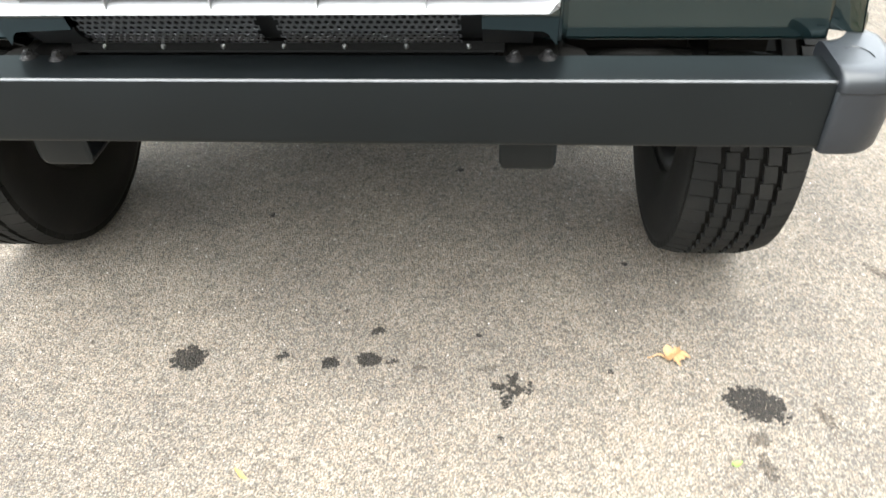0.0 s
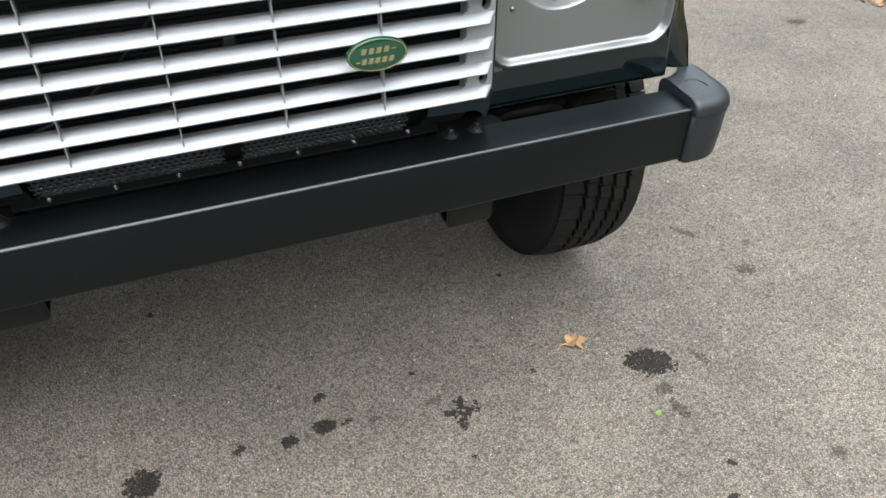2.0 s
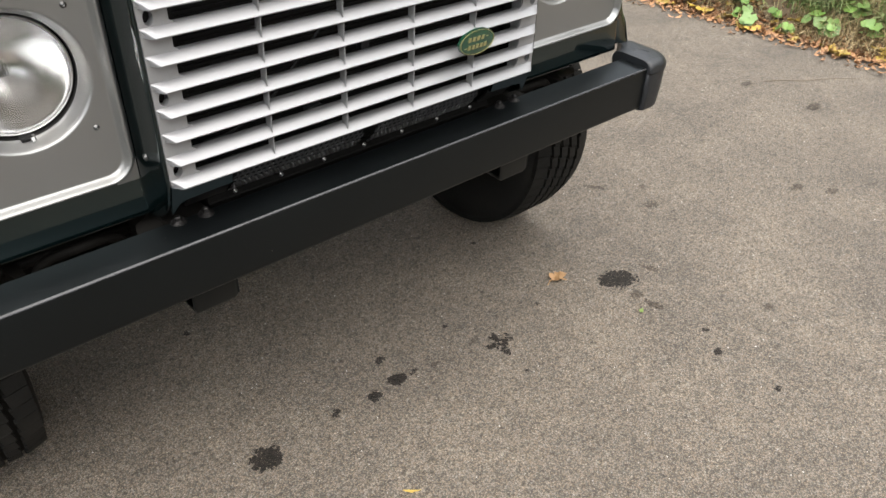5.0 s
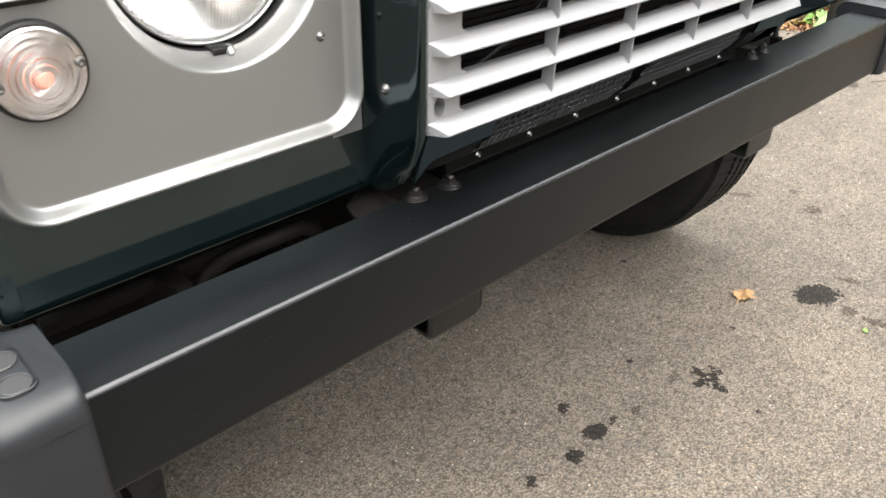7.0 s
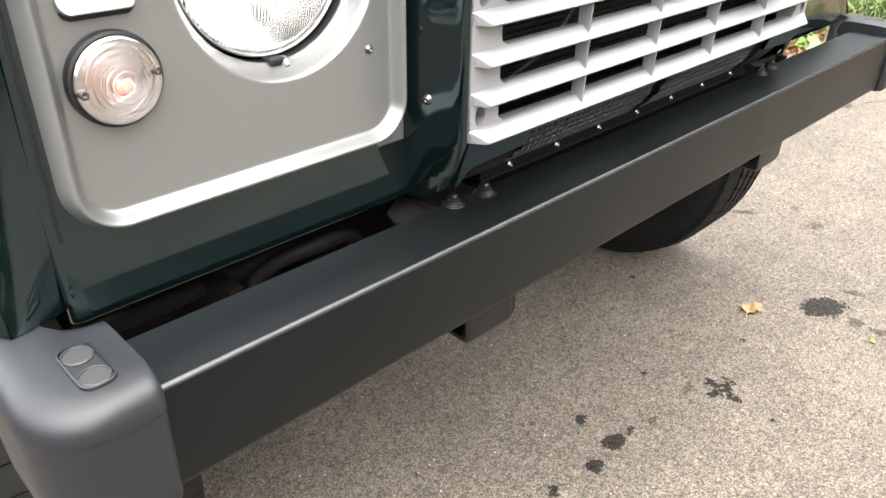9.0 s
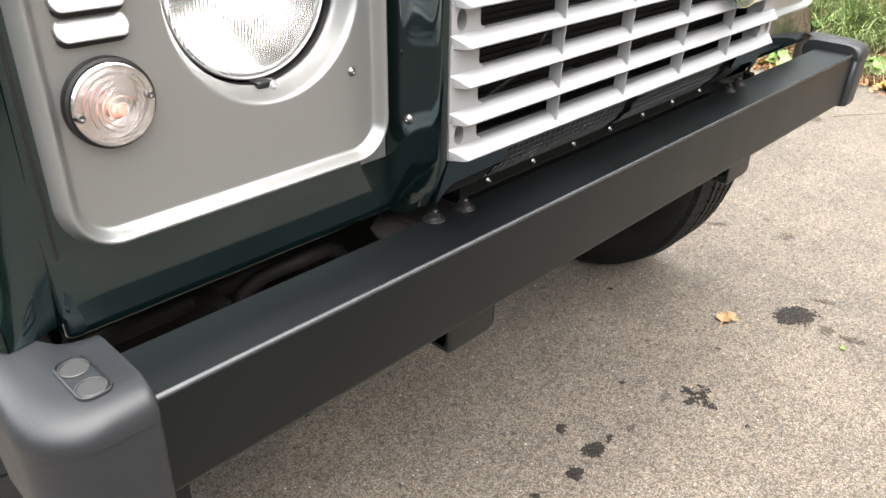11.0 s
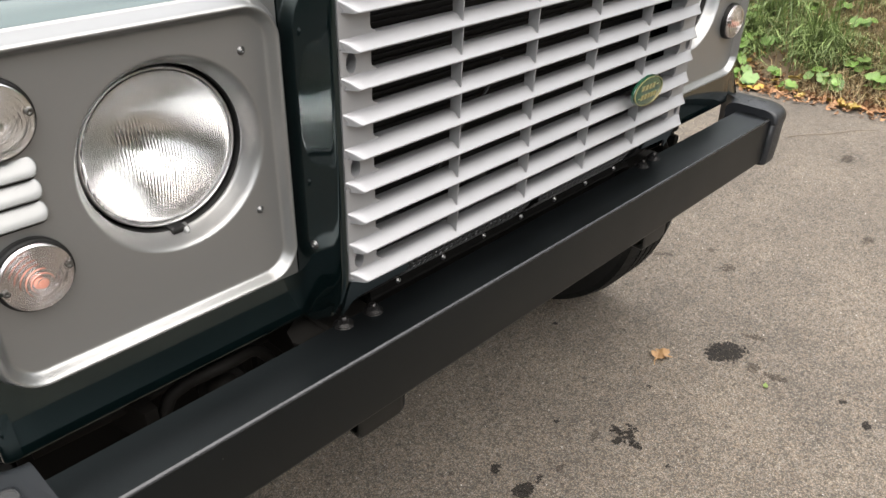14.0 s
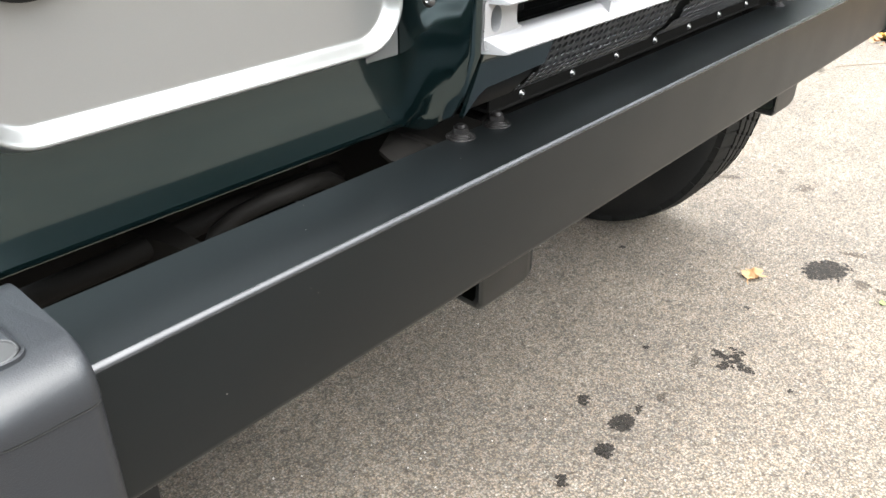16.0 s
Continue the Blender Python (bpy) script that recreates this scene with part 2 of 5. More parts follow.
AMBER = mat("amber_bulb", (0.38, 0.165, 0.125), 0.25, spread=0.1)
WHITE_BASE = mat("lamp_base_silver", (0.58, 0.55, 0.555), 0.20, metal=1.0, spread=0.1)
LENS = glass("headlamp_glass", 95)
LENS.node_tree.nodes["Principled BSDF"].inputs["Roughness"].default_value = 0.03
CLEAR = glass("clear_lamp_plastic")
PLUG = mat("pale_grey_plug", (0.019, 0.0195, 0.020), 0.5, grain=0.2, spread=0.2)
SOIL = mat("bank_soil", (0.105, 0.075, 0.044), 0.95, grain=0.8, scale=70, spread=0.6, bump=0.8, blotch=5)
GRASS = mat("grass_blade", (0.115, 0.160, 0.048), 0.6, per_island=0.9, spread=0.5, blotch=4)
STRAW = mat("dry_grass", (0.24, 0.185, 0.095), 0.75, per_island=0.8, spread=0.4)
LEAFGREEN = mat("fresh_green_leaf", (0.085, 0.155, 0.030), 0.45, per_object=0.5, per_island=0.5, grain=0.3, scale=80)
LEAFYELLOW = mat("yellow_leaf", (0.2728, 0.18848, 0.02976), 0.55, per_object=0.5, grain=0.3, scale=60, per_island=0.4)
LEAFBROWN = mat("fallen_brown_leaf", (0.24, 0.124, 0.056), 0.7, per_object=0.7, per_island=0.9, grain=0.4, scale=90)
TWIG = mat("grey_brown_twig", (0.1248, 0.1008, 0.0768), 0.8, grain=0.4)
STRAWLEAF = mat("dried_tan_leaf", (0.27, 0.155, 0.066), 0.7, grain=0.4, scale=140, per_island=0.5)
LIMELEAF = mat("lime_green_leaf", (0.085, 0.128, 0.020), 0.5, grain=0.2, scale=80)
PALELEAF = mat("pale_dead_leaf", (0.34, 0.265, 0.160), 0.7, per_object=0.4, grain=0.3, scale=60)
GRIT = mat("pale_grit", (0.24, 0.2256, 0.2064), 0.7, per_island=0.8)
TREES = mat("distant_foliage", (0.055, 0.078, 0.040), 0.8, grain=0.9, scale=4, spread=0.8, blotch=0.7, bump=1.0)

# ---- mesh helpers ----


def part(name, bm, material, parent=None, label="", smooth=False, m=None):
    """Links a bmesh as one mesh object, under a thing or a part if one is given."""
    bmesh.ops.recalc_face_normals(bm, faces=bm.faces)
    me = bpy.data.meshes.new(name)
    bm.to_mesh(me)
    bm.free()
    me.materials.append(material)
    if smooth:
        me.polygons.foreach_set("use_smooth", [True] * len(me.polygons))
    ob = new(name, me)
    if parent is not None:
        ob.parent = parent
    if m is not None:
        ob.matrix_basis = m
    if label:
        ob["label"] = label
    return ob


def smooth_angle(ob, degrees=35):
    """Smooth shading with sharp edges above an angle."""
    me = ob.data
    bm = bmesh.new()
    bm.from_mesh(me)
    for e in bm.edges:
        e.smooth = len(e.link_faces) == 2 and e.calc_face_angle(0) < radians(degrees)
    for f in bm.faces:
        f.smooth = True
    bm.to_mesh(me)
    bm.free()
    return ob


def box(bm, x0, x1, y0, y1, z0, z1, bevel=0.0, seg=2):
    r = bmesh.ops.create_cube(bm, size=1.0)
    for v in r["verts"]:
        v.co = Vector((x0 + (v.co.x + 0.5) * (x1 - x0), y0 + (v.co.y + 0.5) * (y1 - y0), z0 + (v.co.z + 0.5) * (z1 - z0)))
    if bevel:
        edges = {e for v in r["verts"] for e in v.link_edges}
        bmesh.ops.bevel(bm, geom=list(edges), offset=bevel, segments=seg, profile=0.5, affect="EDGES")
    return bm


def lathe(bm, prof, n=48, closed=False):
    """Turns (radius, height) points round z."""
    rings = []
    for r, h in prof:
        if r < 1e-6:
            rings.append([bm.verts.new((0, 0, h))])
        else:
            rings.append([bm.verts.new((r * math.cos(2 * math.pi * i / n), r * math.sin(2 * math.pi * i / n), h)) for i in range(n)])
    pairs = list(zip(rings, rings[1:])) + ([(rings[-1], rings[0])] if closed else [])
    for a, b in pairs:
        for i in range(n):
            j = (i + 1) % n
            if len(a) == 1 and len(b) == 1:
                continue
            if len(a) == 1:
                bm.faces.new((a[0], b[i], b[j]))
            elif len(b) == 1:
                bm.faces.new((a[i], a[j], b[0]))
            else:
                bm.faces.new((a[i], a[j], b[j], b[i]))
    return bm


def loft(bm, rings, closed=True, caps=True):
    """Skins a row of equal outlines."""
    vs = [[bm.verts.new(p) for p in r] for r in rings]
    n = len(vs[0])
    for a, b in zip(vs, vs[1:]):
        for i in range(n if closed else n - 1):
            j = (i + 1) % n
            bm.faces.new((a[i], a[j], b[j], b[i]))
    if caps:
        bm.faces.new(vs[0])
        bm.faces.new(vs[-1])
    return bm


def prism_x(bm, outline, x0, x1):
    """An outline of (y, z) pushed along x."""
    return loft(bm, [[(x, y, z) for y, z in outline] for x in (x0, x1)])


def sstep(a, b, v):
    t = min(1.0, max(0.0, (v - a) / (b - a)))
    return t * t * (3 - 2 * t)


FORWARD = pose(0, 0, 0, 90, 0, 0)  # turns local z to the vehicle's front (-y)

# ---- ground ----
bm = bmesh.new()
S = 300
vs = [bm.verts.new(p) for p in ((-S, -S, 0), (S, -S, 0), (S, S, 0), (-S, S, 0))]
bm.faces.new(vs)
ground = part("ground", bm, ASPHALT)
tagged(ground, "grey-brown chipped asphalt drive with worn patches", "ground", kind="structure")

# ---- the vehicle ----
HINGE = 0.699
STANCE = Matrix.Translation((0, 0, HINGE)) @ pose(0, 0, 0, 2.5, 0, 0) @ pose(0, 0, 0, 0, 0.4, 0) @ Matrix.Translation((0, 0, -HINGE))
car = new("off_road_vehicle")
car.empty_display_size = 0.3
car.matrix_basis = STANCE
tagged(car, "dark green boxy off-road vehicle with silver grille and black steel bumper", "car")


def bumper_bar():
    """Folded steel channel: top flange, front face, bottom flange."""
    t = 0.004
    bm = bmesh.new()
    r = 0.0048
    front = [(0.080, 0.699)] + [(r - r * math.sin(a), 0.699 - r + r * math.cos(a)) for a in [radians(15 * k) for k in range(7)]] + [(0.0, 0.595), (0.0008, 0.591), (0.004, 0.587), (0.065, 0.587)]
    inner = [(0.065, 0.587 + t), (0.008, 0.587 + t), (t, 0.595), (t, 0.690), (0.008, 0.699 - t), (0.080, 0.699 - t)]
    prism_x(bm, front + inner, -0.822, 0.822)
    return smooth_angle(part("bumper", bm, BLACK, car, "satin black folded steel bumper bar"), 50)


bumper = bumper_bar()

# paler strip over the front fold: some wear, mostly a painted sky highlight
bm = bmesh.new()
fold = [radians(12 + 11 * k) for k in range(7)]
prism_x(bm, [(0.0048 - 0.0050 * math.sin(a), 0.6942 + 0.0050 * math.cos(a)) for a in fold] + [(0.0048 - 0.0044 * math.sin(a), 0.6942 + 0.0044 * math.cos(a)) for a in fold[::-1]], -0.8165, 0.8165)
smooth_angle(part("front_fold", bm, WORN_GLINT, bumper, "worn edge of the bumper with its highlight painted on"), 60)


def hex_bolt(name, x, y, z, parent, r=0.0078, material=None):
    """A hex head with a domed stud on two washers, standing up."""
    bm = bmesh.new()
    steps = [(0, 0)]
    for k, (wide, high) in enumerate(((1.75, 0.0018), (1.45, 0.0036), (1.28, 0.0052), (1.15, 0.0066))):
        steps += [(r * wide, steps[-1][1]), (r * wide, high - 0.0004), (r * (wide - 0.05), high), (r * (wide - 0.16), high)]
    lathe(bm, steps + [(0, steps[-1][1])], 28)
    bmesh.ops.create_cone(bm, cap_ends=True, segments=6, radius1=r, radius2=r * 0.94, depth=0.0060, matrix=Matrix.Translation((0, 0, 0.0096)))
    for k in range(3):
        bmesh.ops.create_cone(bm, cap_ends=True, segments=14, radius1=r * 0.60, radius2=r * 0.46, depth=0.0013, matrix=Matrix.Translation((0, 0, 0.0132 + 0.0013 * k)))
    return part(name, bm, material or BLACK, parent, m=pose(x, y, z, 0, 0, 17) @ Matrix.Diagonal((1.05, 1.05, 0.80, 1)))


for s in (-1, 1):
    for bx, by in ((0.361, 0.070), (0.411, 0.074)):
        hex_bolt("bolt", s * bx, by, 0.6992, bumper, material=BOLT)


# pale dust specks lying on the bumper
rng = random.Random(77)
bm = bmesh.new()
for k in range(24):
    r = rng.uniform(0.0002, 0.0005)
    if k % 3:
        spot, u, v = Vector((rng.uniform(-0.8, 0.8), rng.uniform(0.01, 0.075), 0.6994)), Vector((r, 0, 0)), Vector((0, r * rng.uniform(0.5, 1.6), 0))
    else:
        spot, u, v = Vector((rng.uniform(-0.8, 0.8), -0.0004, rng.uniform(0.60, 0.685))), Vector((r, 0, 0)), Vector((0, 0, r * rng.uniform(0.5, 1.6)))
    bm.faces.new([bm.verts.new(spot + u * math.cos(a) + v * math.sin(a)) for a in [2 * math.pi * i / 6 for i in range(6)]])
tagged(part("dust_specks", bm, GRIT, bumper, "pale dust specks"), kind="stuff")


def bumper_bracket(s):
    bm = bmesh.new()
    x0, x1 = sorted((s * 0.340, s * 0.431))
    out = [(0.028, 0.597), (0.028, 0.530), (0.032, 0.523), (0.10, 0.523), (0.115, 0.54), (0.115, 0.597)]
    inn = [(0.111, 0.597), (0.111, 0.543), (0.098, 0.527), (0.036, 0.527), (0.032, 0.533), (0.032, 0.597)]
    # rounded lower corners
    rings = []
    for x, low in ((x0, 0.0100), (x0 + 0.002, 0.0055), (x0 + 0.005, 0.0022), (x0 + 0.010, 0.0), (x1 - 0.010, 0.0), (x1 - 0.005, 0.0022), (x1 - 0.002, 0.0055), (x1, 0.0100)):
        rings.append([(x, y, max(z, z + low * (0.597 - z) / 0.074)) for y, z in out + inn])
    loft(bm, rings)
    return smooth_angle(part("bracket", bm, BLACK, car, "black folded bracket under the bumper"), 40)


for s in (-1, 1):
    bumper_bracket(s)


def end_cap(s):
    """Moulded end of the bumper: rounded outer corner, rolled top edge, waisted seam below it."""

    def outline(inset, n=10):
        x0, x1, yf = 0.8165, 0.918 - inset, -0.014 + inset
        R = 0.058
        pts = [(x0, 0.112 - inset), (x0, yf + 0.012)]
        for i in range(5):
            a = math.pi + (math.pi / 2) * i / 4
            pts.append((x0 + 0.010 + 0.010 * math.cos(a), yf + 0.010 + 0.010 * math.sin(a)))
        for i in range(n + 1):
            a = -math.pi / 2 + (math.pi / 2) * i / n
            pts.append((x1 - R + R * math.cos(a), yf + R + R * math.sin(a)))
        for i in range(7):
            a = (math.pi / 2) * i / 6
            pts.append((x1 - 0.028 + 0.028 * math.cos(a), 0.128 - inset + 0.028 * math.sin(a)))
        for i in range(1, 6):
            k = i / 6
            pts.append((x1 - 0.028 - (x1 - 0.028 - x0) * k, 0.156 - inset - 0.044 * k - 0.012 * math.sin(math.pi * k)))
        return pts

    levels = [(0.012, 0.581), (0.006, 0.583), (0.004, 0.588), (0.002, 0.63), (0.001, 0.6835), (0.0035, 0.6842), (0.0035, 0.6856), (-0.0005, 0.6868),
              (-0.0008, 0.694), (0.0010, 0.702), (0.0050, 0.7090), (0.011, 0.7130), (0.019, 0.7152), (0.028, 0.7160)]
    bm = bmesh.new()
    loft(bm, [[(s * x, y, z) for x, y in outline(i)] for i, z in levels])
    cap = smooth_angle(part("end_cap", bm, RUBBERY, car, "grey-black moulded plastic bumper end cap"), 38)
    # lip in a lighter colour, so the seam looks as if it caught light
    bm = bmesh.new()
    loft(bm, [[(s * x, y, z) for x, y in outline(i)] for i, z in ((0.0030, 0.6843), (0.0004, 0.6845), (0.0004, 0.6853), (0.0030, 0.6855))], caps=False)
    part("parting_line", bm, PLUG, cap, "thin parting line with a painted highlight")
    if s < 0:
        bm = bmesh.new()
        ring = []
        for inset, z in ((0, 0.7154), (0.0005, 0.7182), (0.0020, 0.7187), (0.0028, 0.7161)):
            w, h, r = 0.0152 - inset, 0.0330 - inset, 0.0110 - inset
            ring.append([(-0.8540 + sx * (w - r) + r * math.cos(a), 0.0450 + sy * (h - r) + r * math.sin(a), z)
                         for sx, sy, a0 in ((1, 1, 0), (-1, 1, 90), (-1, -1, 180), (1, -1, 270)) for a in [radians(a0 + 22.5 * k) for k in range(5)]])
        loft(bm, ring, caps=False)
        bm.faces.new([v for v in bm.verts][-20:])
        smooth_angle(part("blanking_plate", bm, RUBBERY, cap, "recessed oblong plate"), 40)
        for y in (0.0622, 0.0278):
            bm = bmesh.new()
            lathe(bm, [(0, 0.0004), (0.0112, 0.0004), (0.0116, 0.0016), (0.0122, 0.0018), (0.0129, 0.0012), (0.0131, 0)], 32)
            smooth_angle(part("plug", bm, PLUG, cap, "pale grey round blanking plug", m=pose(-0.8540, y, 0.7162)), 25)
    else:
        bm = bmesh.new()
        pts = [(0.842, 0.070), (0.852, 0.076), (0.864, 0.072), (0.872, 0.058), (0.874, 0.040)]
        for a, b in zip(pts, pts[1:]):
            d = Vector((b[0] - a[0], b[1] - a[1], 0)).normalized().cross(Vector((0, 0, 1))) * 0.0009
            q = [bm.verts.new((p[0] + k * d.x, p[1] + k * d.y, 0.7161 + hgt)) for p, k, hgt in ((a, 1, 0), (b, 1, 0), (b, 0, 0.0012), (a, 0, 0.0012))]
            bm.faces.new(q)
            q2 = [bm.verts.new((p[0] + k * d.x, p[1] + k * d.y, 0.7161 + hgt)) for p, k, hgt in ((a, -1, 0), (b, -1, 0), (b, 0, 0.0012), (a, 0, 0.0012))]
            bm.faces.new(q2)
        part("moulded_ridge", bm, RUBBERY, cap, "thin curved moulding line")
    return cap


for s in (-1, 1):
    end_cap(s)

# ---- chassis and underside ----


def chassis():
    for s in (-1, 1):
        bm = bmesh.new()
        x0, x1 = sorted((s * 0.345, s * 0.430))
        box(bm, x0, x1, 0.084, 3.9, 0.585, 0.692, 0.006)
        part("chassis_rail", bm, GRIME_OR_GROOVE_SHADE, car, "grimy brown-black steel chassis rail")
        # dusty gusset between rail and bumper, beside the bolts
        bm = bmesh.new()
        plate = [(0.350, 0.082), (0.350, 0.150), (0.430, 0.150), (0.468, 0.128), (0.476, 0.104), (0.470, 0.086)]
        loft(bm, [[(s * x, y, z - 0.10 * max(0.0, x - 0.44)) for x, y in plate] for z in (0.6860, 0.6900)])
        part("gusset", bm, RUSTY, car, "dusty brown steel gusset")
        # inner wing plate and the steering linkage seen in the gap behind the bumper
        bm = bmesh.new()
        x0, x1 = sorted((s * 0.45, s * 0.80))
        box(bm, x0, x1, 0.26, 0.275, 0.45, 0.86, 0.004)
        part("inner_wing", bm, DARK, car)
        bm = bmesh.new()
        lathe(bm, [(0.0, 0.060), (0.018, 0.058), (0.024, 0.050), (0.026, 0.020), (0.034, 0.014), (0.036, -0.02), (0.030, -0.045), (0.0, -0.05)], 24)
        smooth_angle(part("steering_box", bm, GRIME_OR_GROOVE_SHADE, car, "grimy casting behind the bumper", m=pose(s * 0.545, 0.185, 0.605, 70, 0, s * 25)), 40)
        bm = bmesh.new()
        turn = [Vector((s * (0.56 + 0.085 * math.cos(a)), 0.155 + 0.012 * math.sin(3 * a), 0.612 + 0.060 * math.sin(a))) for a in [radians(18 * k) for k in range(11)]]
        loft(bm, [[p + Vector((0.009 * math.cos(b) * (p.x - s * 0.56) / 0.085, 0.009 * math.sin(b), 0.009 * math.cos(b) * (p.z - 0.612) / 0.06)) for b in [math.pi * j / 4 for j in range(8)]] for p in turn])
        part("hose", bm, GRIME_OR_GROOVE_SHADE, car, "grimy curved hose", smooth=True)
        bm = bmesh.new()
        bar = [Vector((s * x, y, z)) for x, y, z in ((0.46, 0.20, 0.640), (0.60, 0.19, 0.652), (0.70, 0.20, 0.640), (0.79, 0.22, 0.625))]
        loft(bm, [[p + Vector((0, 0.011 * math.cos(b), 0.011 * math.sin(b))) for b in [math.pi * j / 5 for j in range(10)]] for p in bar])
        part("steering_rod", bm, GRIME_OR_GROOVE_SHADE, car, "dull steering rod", smooth=True)
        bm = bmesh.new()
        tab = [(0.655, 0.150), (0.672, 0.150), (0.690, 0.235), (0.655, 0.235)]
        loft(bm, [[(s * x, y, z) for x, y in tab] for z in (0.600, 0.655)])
        part("stay", bm, GRIME_OR_GROOVE_SHADE, car)
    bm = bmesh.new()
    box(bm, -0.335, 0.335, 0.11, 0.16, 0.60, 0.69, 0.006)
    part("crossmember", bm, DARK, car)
    # two unseen plain blocks, added to shade the ground beneath the vehicle
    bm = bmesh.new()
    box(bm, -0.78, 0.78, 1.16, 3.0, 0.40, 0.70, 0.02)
    part("undertray_shade_block", bm, DARK, car)
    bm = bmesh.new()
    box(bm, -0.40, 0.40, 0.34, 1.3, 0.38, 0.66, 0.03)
    part("sump_shade_block", bm, DARK, car)


chassis()

# ---- grille ----
GX = 0.4222
SLATS = 10
SLAT_Z, SLAT_STEP = 0.789, 0.0424


def grille():
    bm = bmesh.new()
    box(bm, -0.402, 0.402, 0.125, 0.150, 0.74, 1.20, 0.002)
    body = part("grille", bm, RADIATOR, car, "silver slatted radiator grille over a dark core")
    # slats: steep sloping shelves whose ends are cut back towards the frame
    for i in range(SLATS):
        z = SLAT_Z + SLAT_STEP * i
        bm = bmesh.new()
        prof = [(0.0600, z + 0.0100), (0.0480, z + 0.0124), (0.0415, z + 0.0130), (0.0390, z + 0.0122), (0.0340, z + 0.0082), (0.0264, z + 0.0020), (0.0250, z + 0.0006), (0.0248, z - 0.0006), (0.0256, z - 0.0016), (0.0280, z - 0.0020), (0.0450, z - 0.0012), (0.0600, z + 0.0010)]
        rings = []
        for k, (x, inset) in enumerate(((GX, 1.0), (GX - 0.0010, 1.0), (GX - 0.0022, 1.0), (0.398, 0.0), (0.37, 0.0))):
            q = (0.0014, 0.0004, 0.0, 0.0, 0.0)[k]
            rings.append([(x - inset * 0.0145 * min(1.0, max(0.0, (0.0415 - y) / 0.0165)), y + q * (1 if y < 0.036 else 0), zz - (q if zz > z + 0.001 else -0.3 * q)) for y, zz in prof])
        rings = [[(-x, y, zz) for x, y, zz in r] for r in rings] + rings[::-1]
        loft(bm, rings)
        smooth_angle(part("slat", bm, SLAT, body), 35)
    # upright fins between the slats, their front edges leaning back
    for x in (-0.2345, -0.0785, 0.0775, 0.2335):
        bm = bmesh.new()
        for i in range(SLATS - 1):
            z0, z1 = SLAT_Z + SLAT_STEP * i, SLAT_Z + SLAT_STEP * (i + 1)
            out = [(0.0282, z1 - 0.0010), (0.0300, z0 + 0.0042), (0.0470, z0 + 0.0110), (0.0470, z1 + 0.001)]
            loft(bm, [[(x + k * (0.0008 + 0.012 * (y - 0.0275)), y, z) for y, z in out] for k in (-1, 1)])
        part("fin", bm, SLAT, body, "thin upright silver fin")
    # side plates with oval drain holes, their inner corners rounded at the foot
    for s in (-1, 1):
        bm = bmesh.new()
        for i in range(SLATS - 1):
            z0, z1 = SLAT_Z + SLAT_STEP * i + 0.002, SLAT_Z + SLAT_STEP * (i + 1) + 0.002
            xa, xb = s * GX, s * 0.3765
            if i % 3 == 0:
                cx, cz, rx, rz = s * 0.4060, z0 + 0.0250, 0.0076, 0.0120
                n = 24
                inner, outer, deep = [], [], []
                for k in range(n):
                    a = 2 * math.pi * k / n
                    dx, dz = math.cos(a), math.sin(a)
                    inner.append(bm.verts.new((cx + rx * dx, 0.0410, cz + rz * dz)))
                    deep.append(bm.verts.new((cx + rx * dx, 0.056, cz + rz * dz)))
                    lim = []
                    for d, c, lo, hi in ((dx, cx, min(xa, xb), max(xa, xb)), (dz, cz, z0, z1)):
                        lim.append((hi - c) / d if d > 1e-6 else (lo - c) / d if d < -1e-6 else 9)
                    q = min(lim)
                    outer.append(bm.verts.new((cx + q * dx, 0.0410, cz + q * dz)))
                for k in range(n):
                    j = (k + 1) % n
                    bm.faces.new((inner[k], inner[j], outer[j], outer[k]))
                    bm.faces.new((inner[k], inner[j], deep[j], deep[k]))
            else:
                box(bm, min(xa, xb), max(xa, xb), 0.0410, 0.0430, z0, z1)
            # filled foot of the opening, with a rounded corner
            foot = [(xb, z0)] + [(xb - s * (0.007 - 0.007 * math.cos(a)), z0 + 0.0205 - 0.007 * math.sin(a)) for a in [radians(15 * k) for k in range(7)]] + [(xb - s * 0.012, z0)]
            loft(bm, [[(x, y, z) for x, z in foot] for y in (0.0410, 0.0430)])
            # turned-back lips by the opening and along the outer edge
            box(bm, min(xa, xa - s * 0.0015), max(xa, xa - s * 0.0015), 0.0430, 0.066, z0, z1)
            box(bm, min(xb, xb - s * 0.0015), max(xb, xb - s * 0.0015), 0.0430, 0.070, z0, z1)
        part("side_plate", bm, SLAT, body, "silver end plate with oval holes")
    # brackets and wires of the core, a few centimetres behind the slats
    for x, z, w, h in ((-0.10, 0.803, 0.034, 0.03), (0.135, 0.80, 0.03, 0.03), (-0.30, 0.80, 0.05, 0.02), (0.12, 1.02, 0.016, 0.02), (0.02, 0.91, 0.02, 0.02)):
        bm = bmesh.new()
        box(bm, x - w / 2, x + w / 2, 0.106, 0.124, z - h / 2, z + h / 2, 0.003)
        part("core_bracket", bm, STEEL if w < 0.02 else RUBBERY, body)
    bm = bmesh.new()
    for i in range(52):
        z = 0.765 + i * 0.0083
        box(bm, -0.335, 0.335, 0.1215, 0.1249, z, z + 0.0022)
    part("core_grid", bm, RADIATOR, body)
    # cable that sags behind the slats
    bm = bmesh.new()
    way = [Vector((-0.30 + 0.02 * k, 0.108 + 0.004 * math.sin(k), 0.80 + 0.0009 * (k - 3) ** 2 + 0.010 * k)) for k in range(13)]
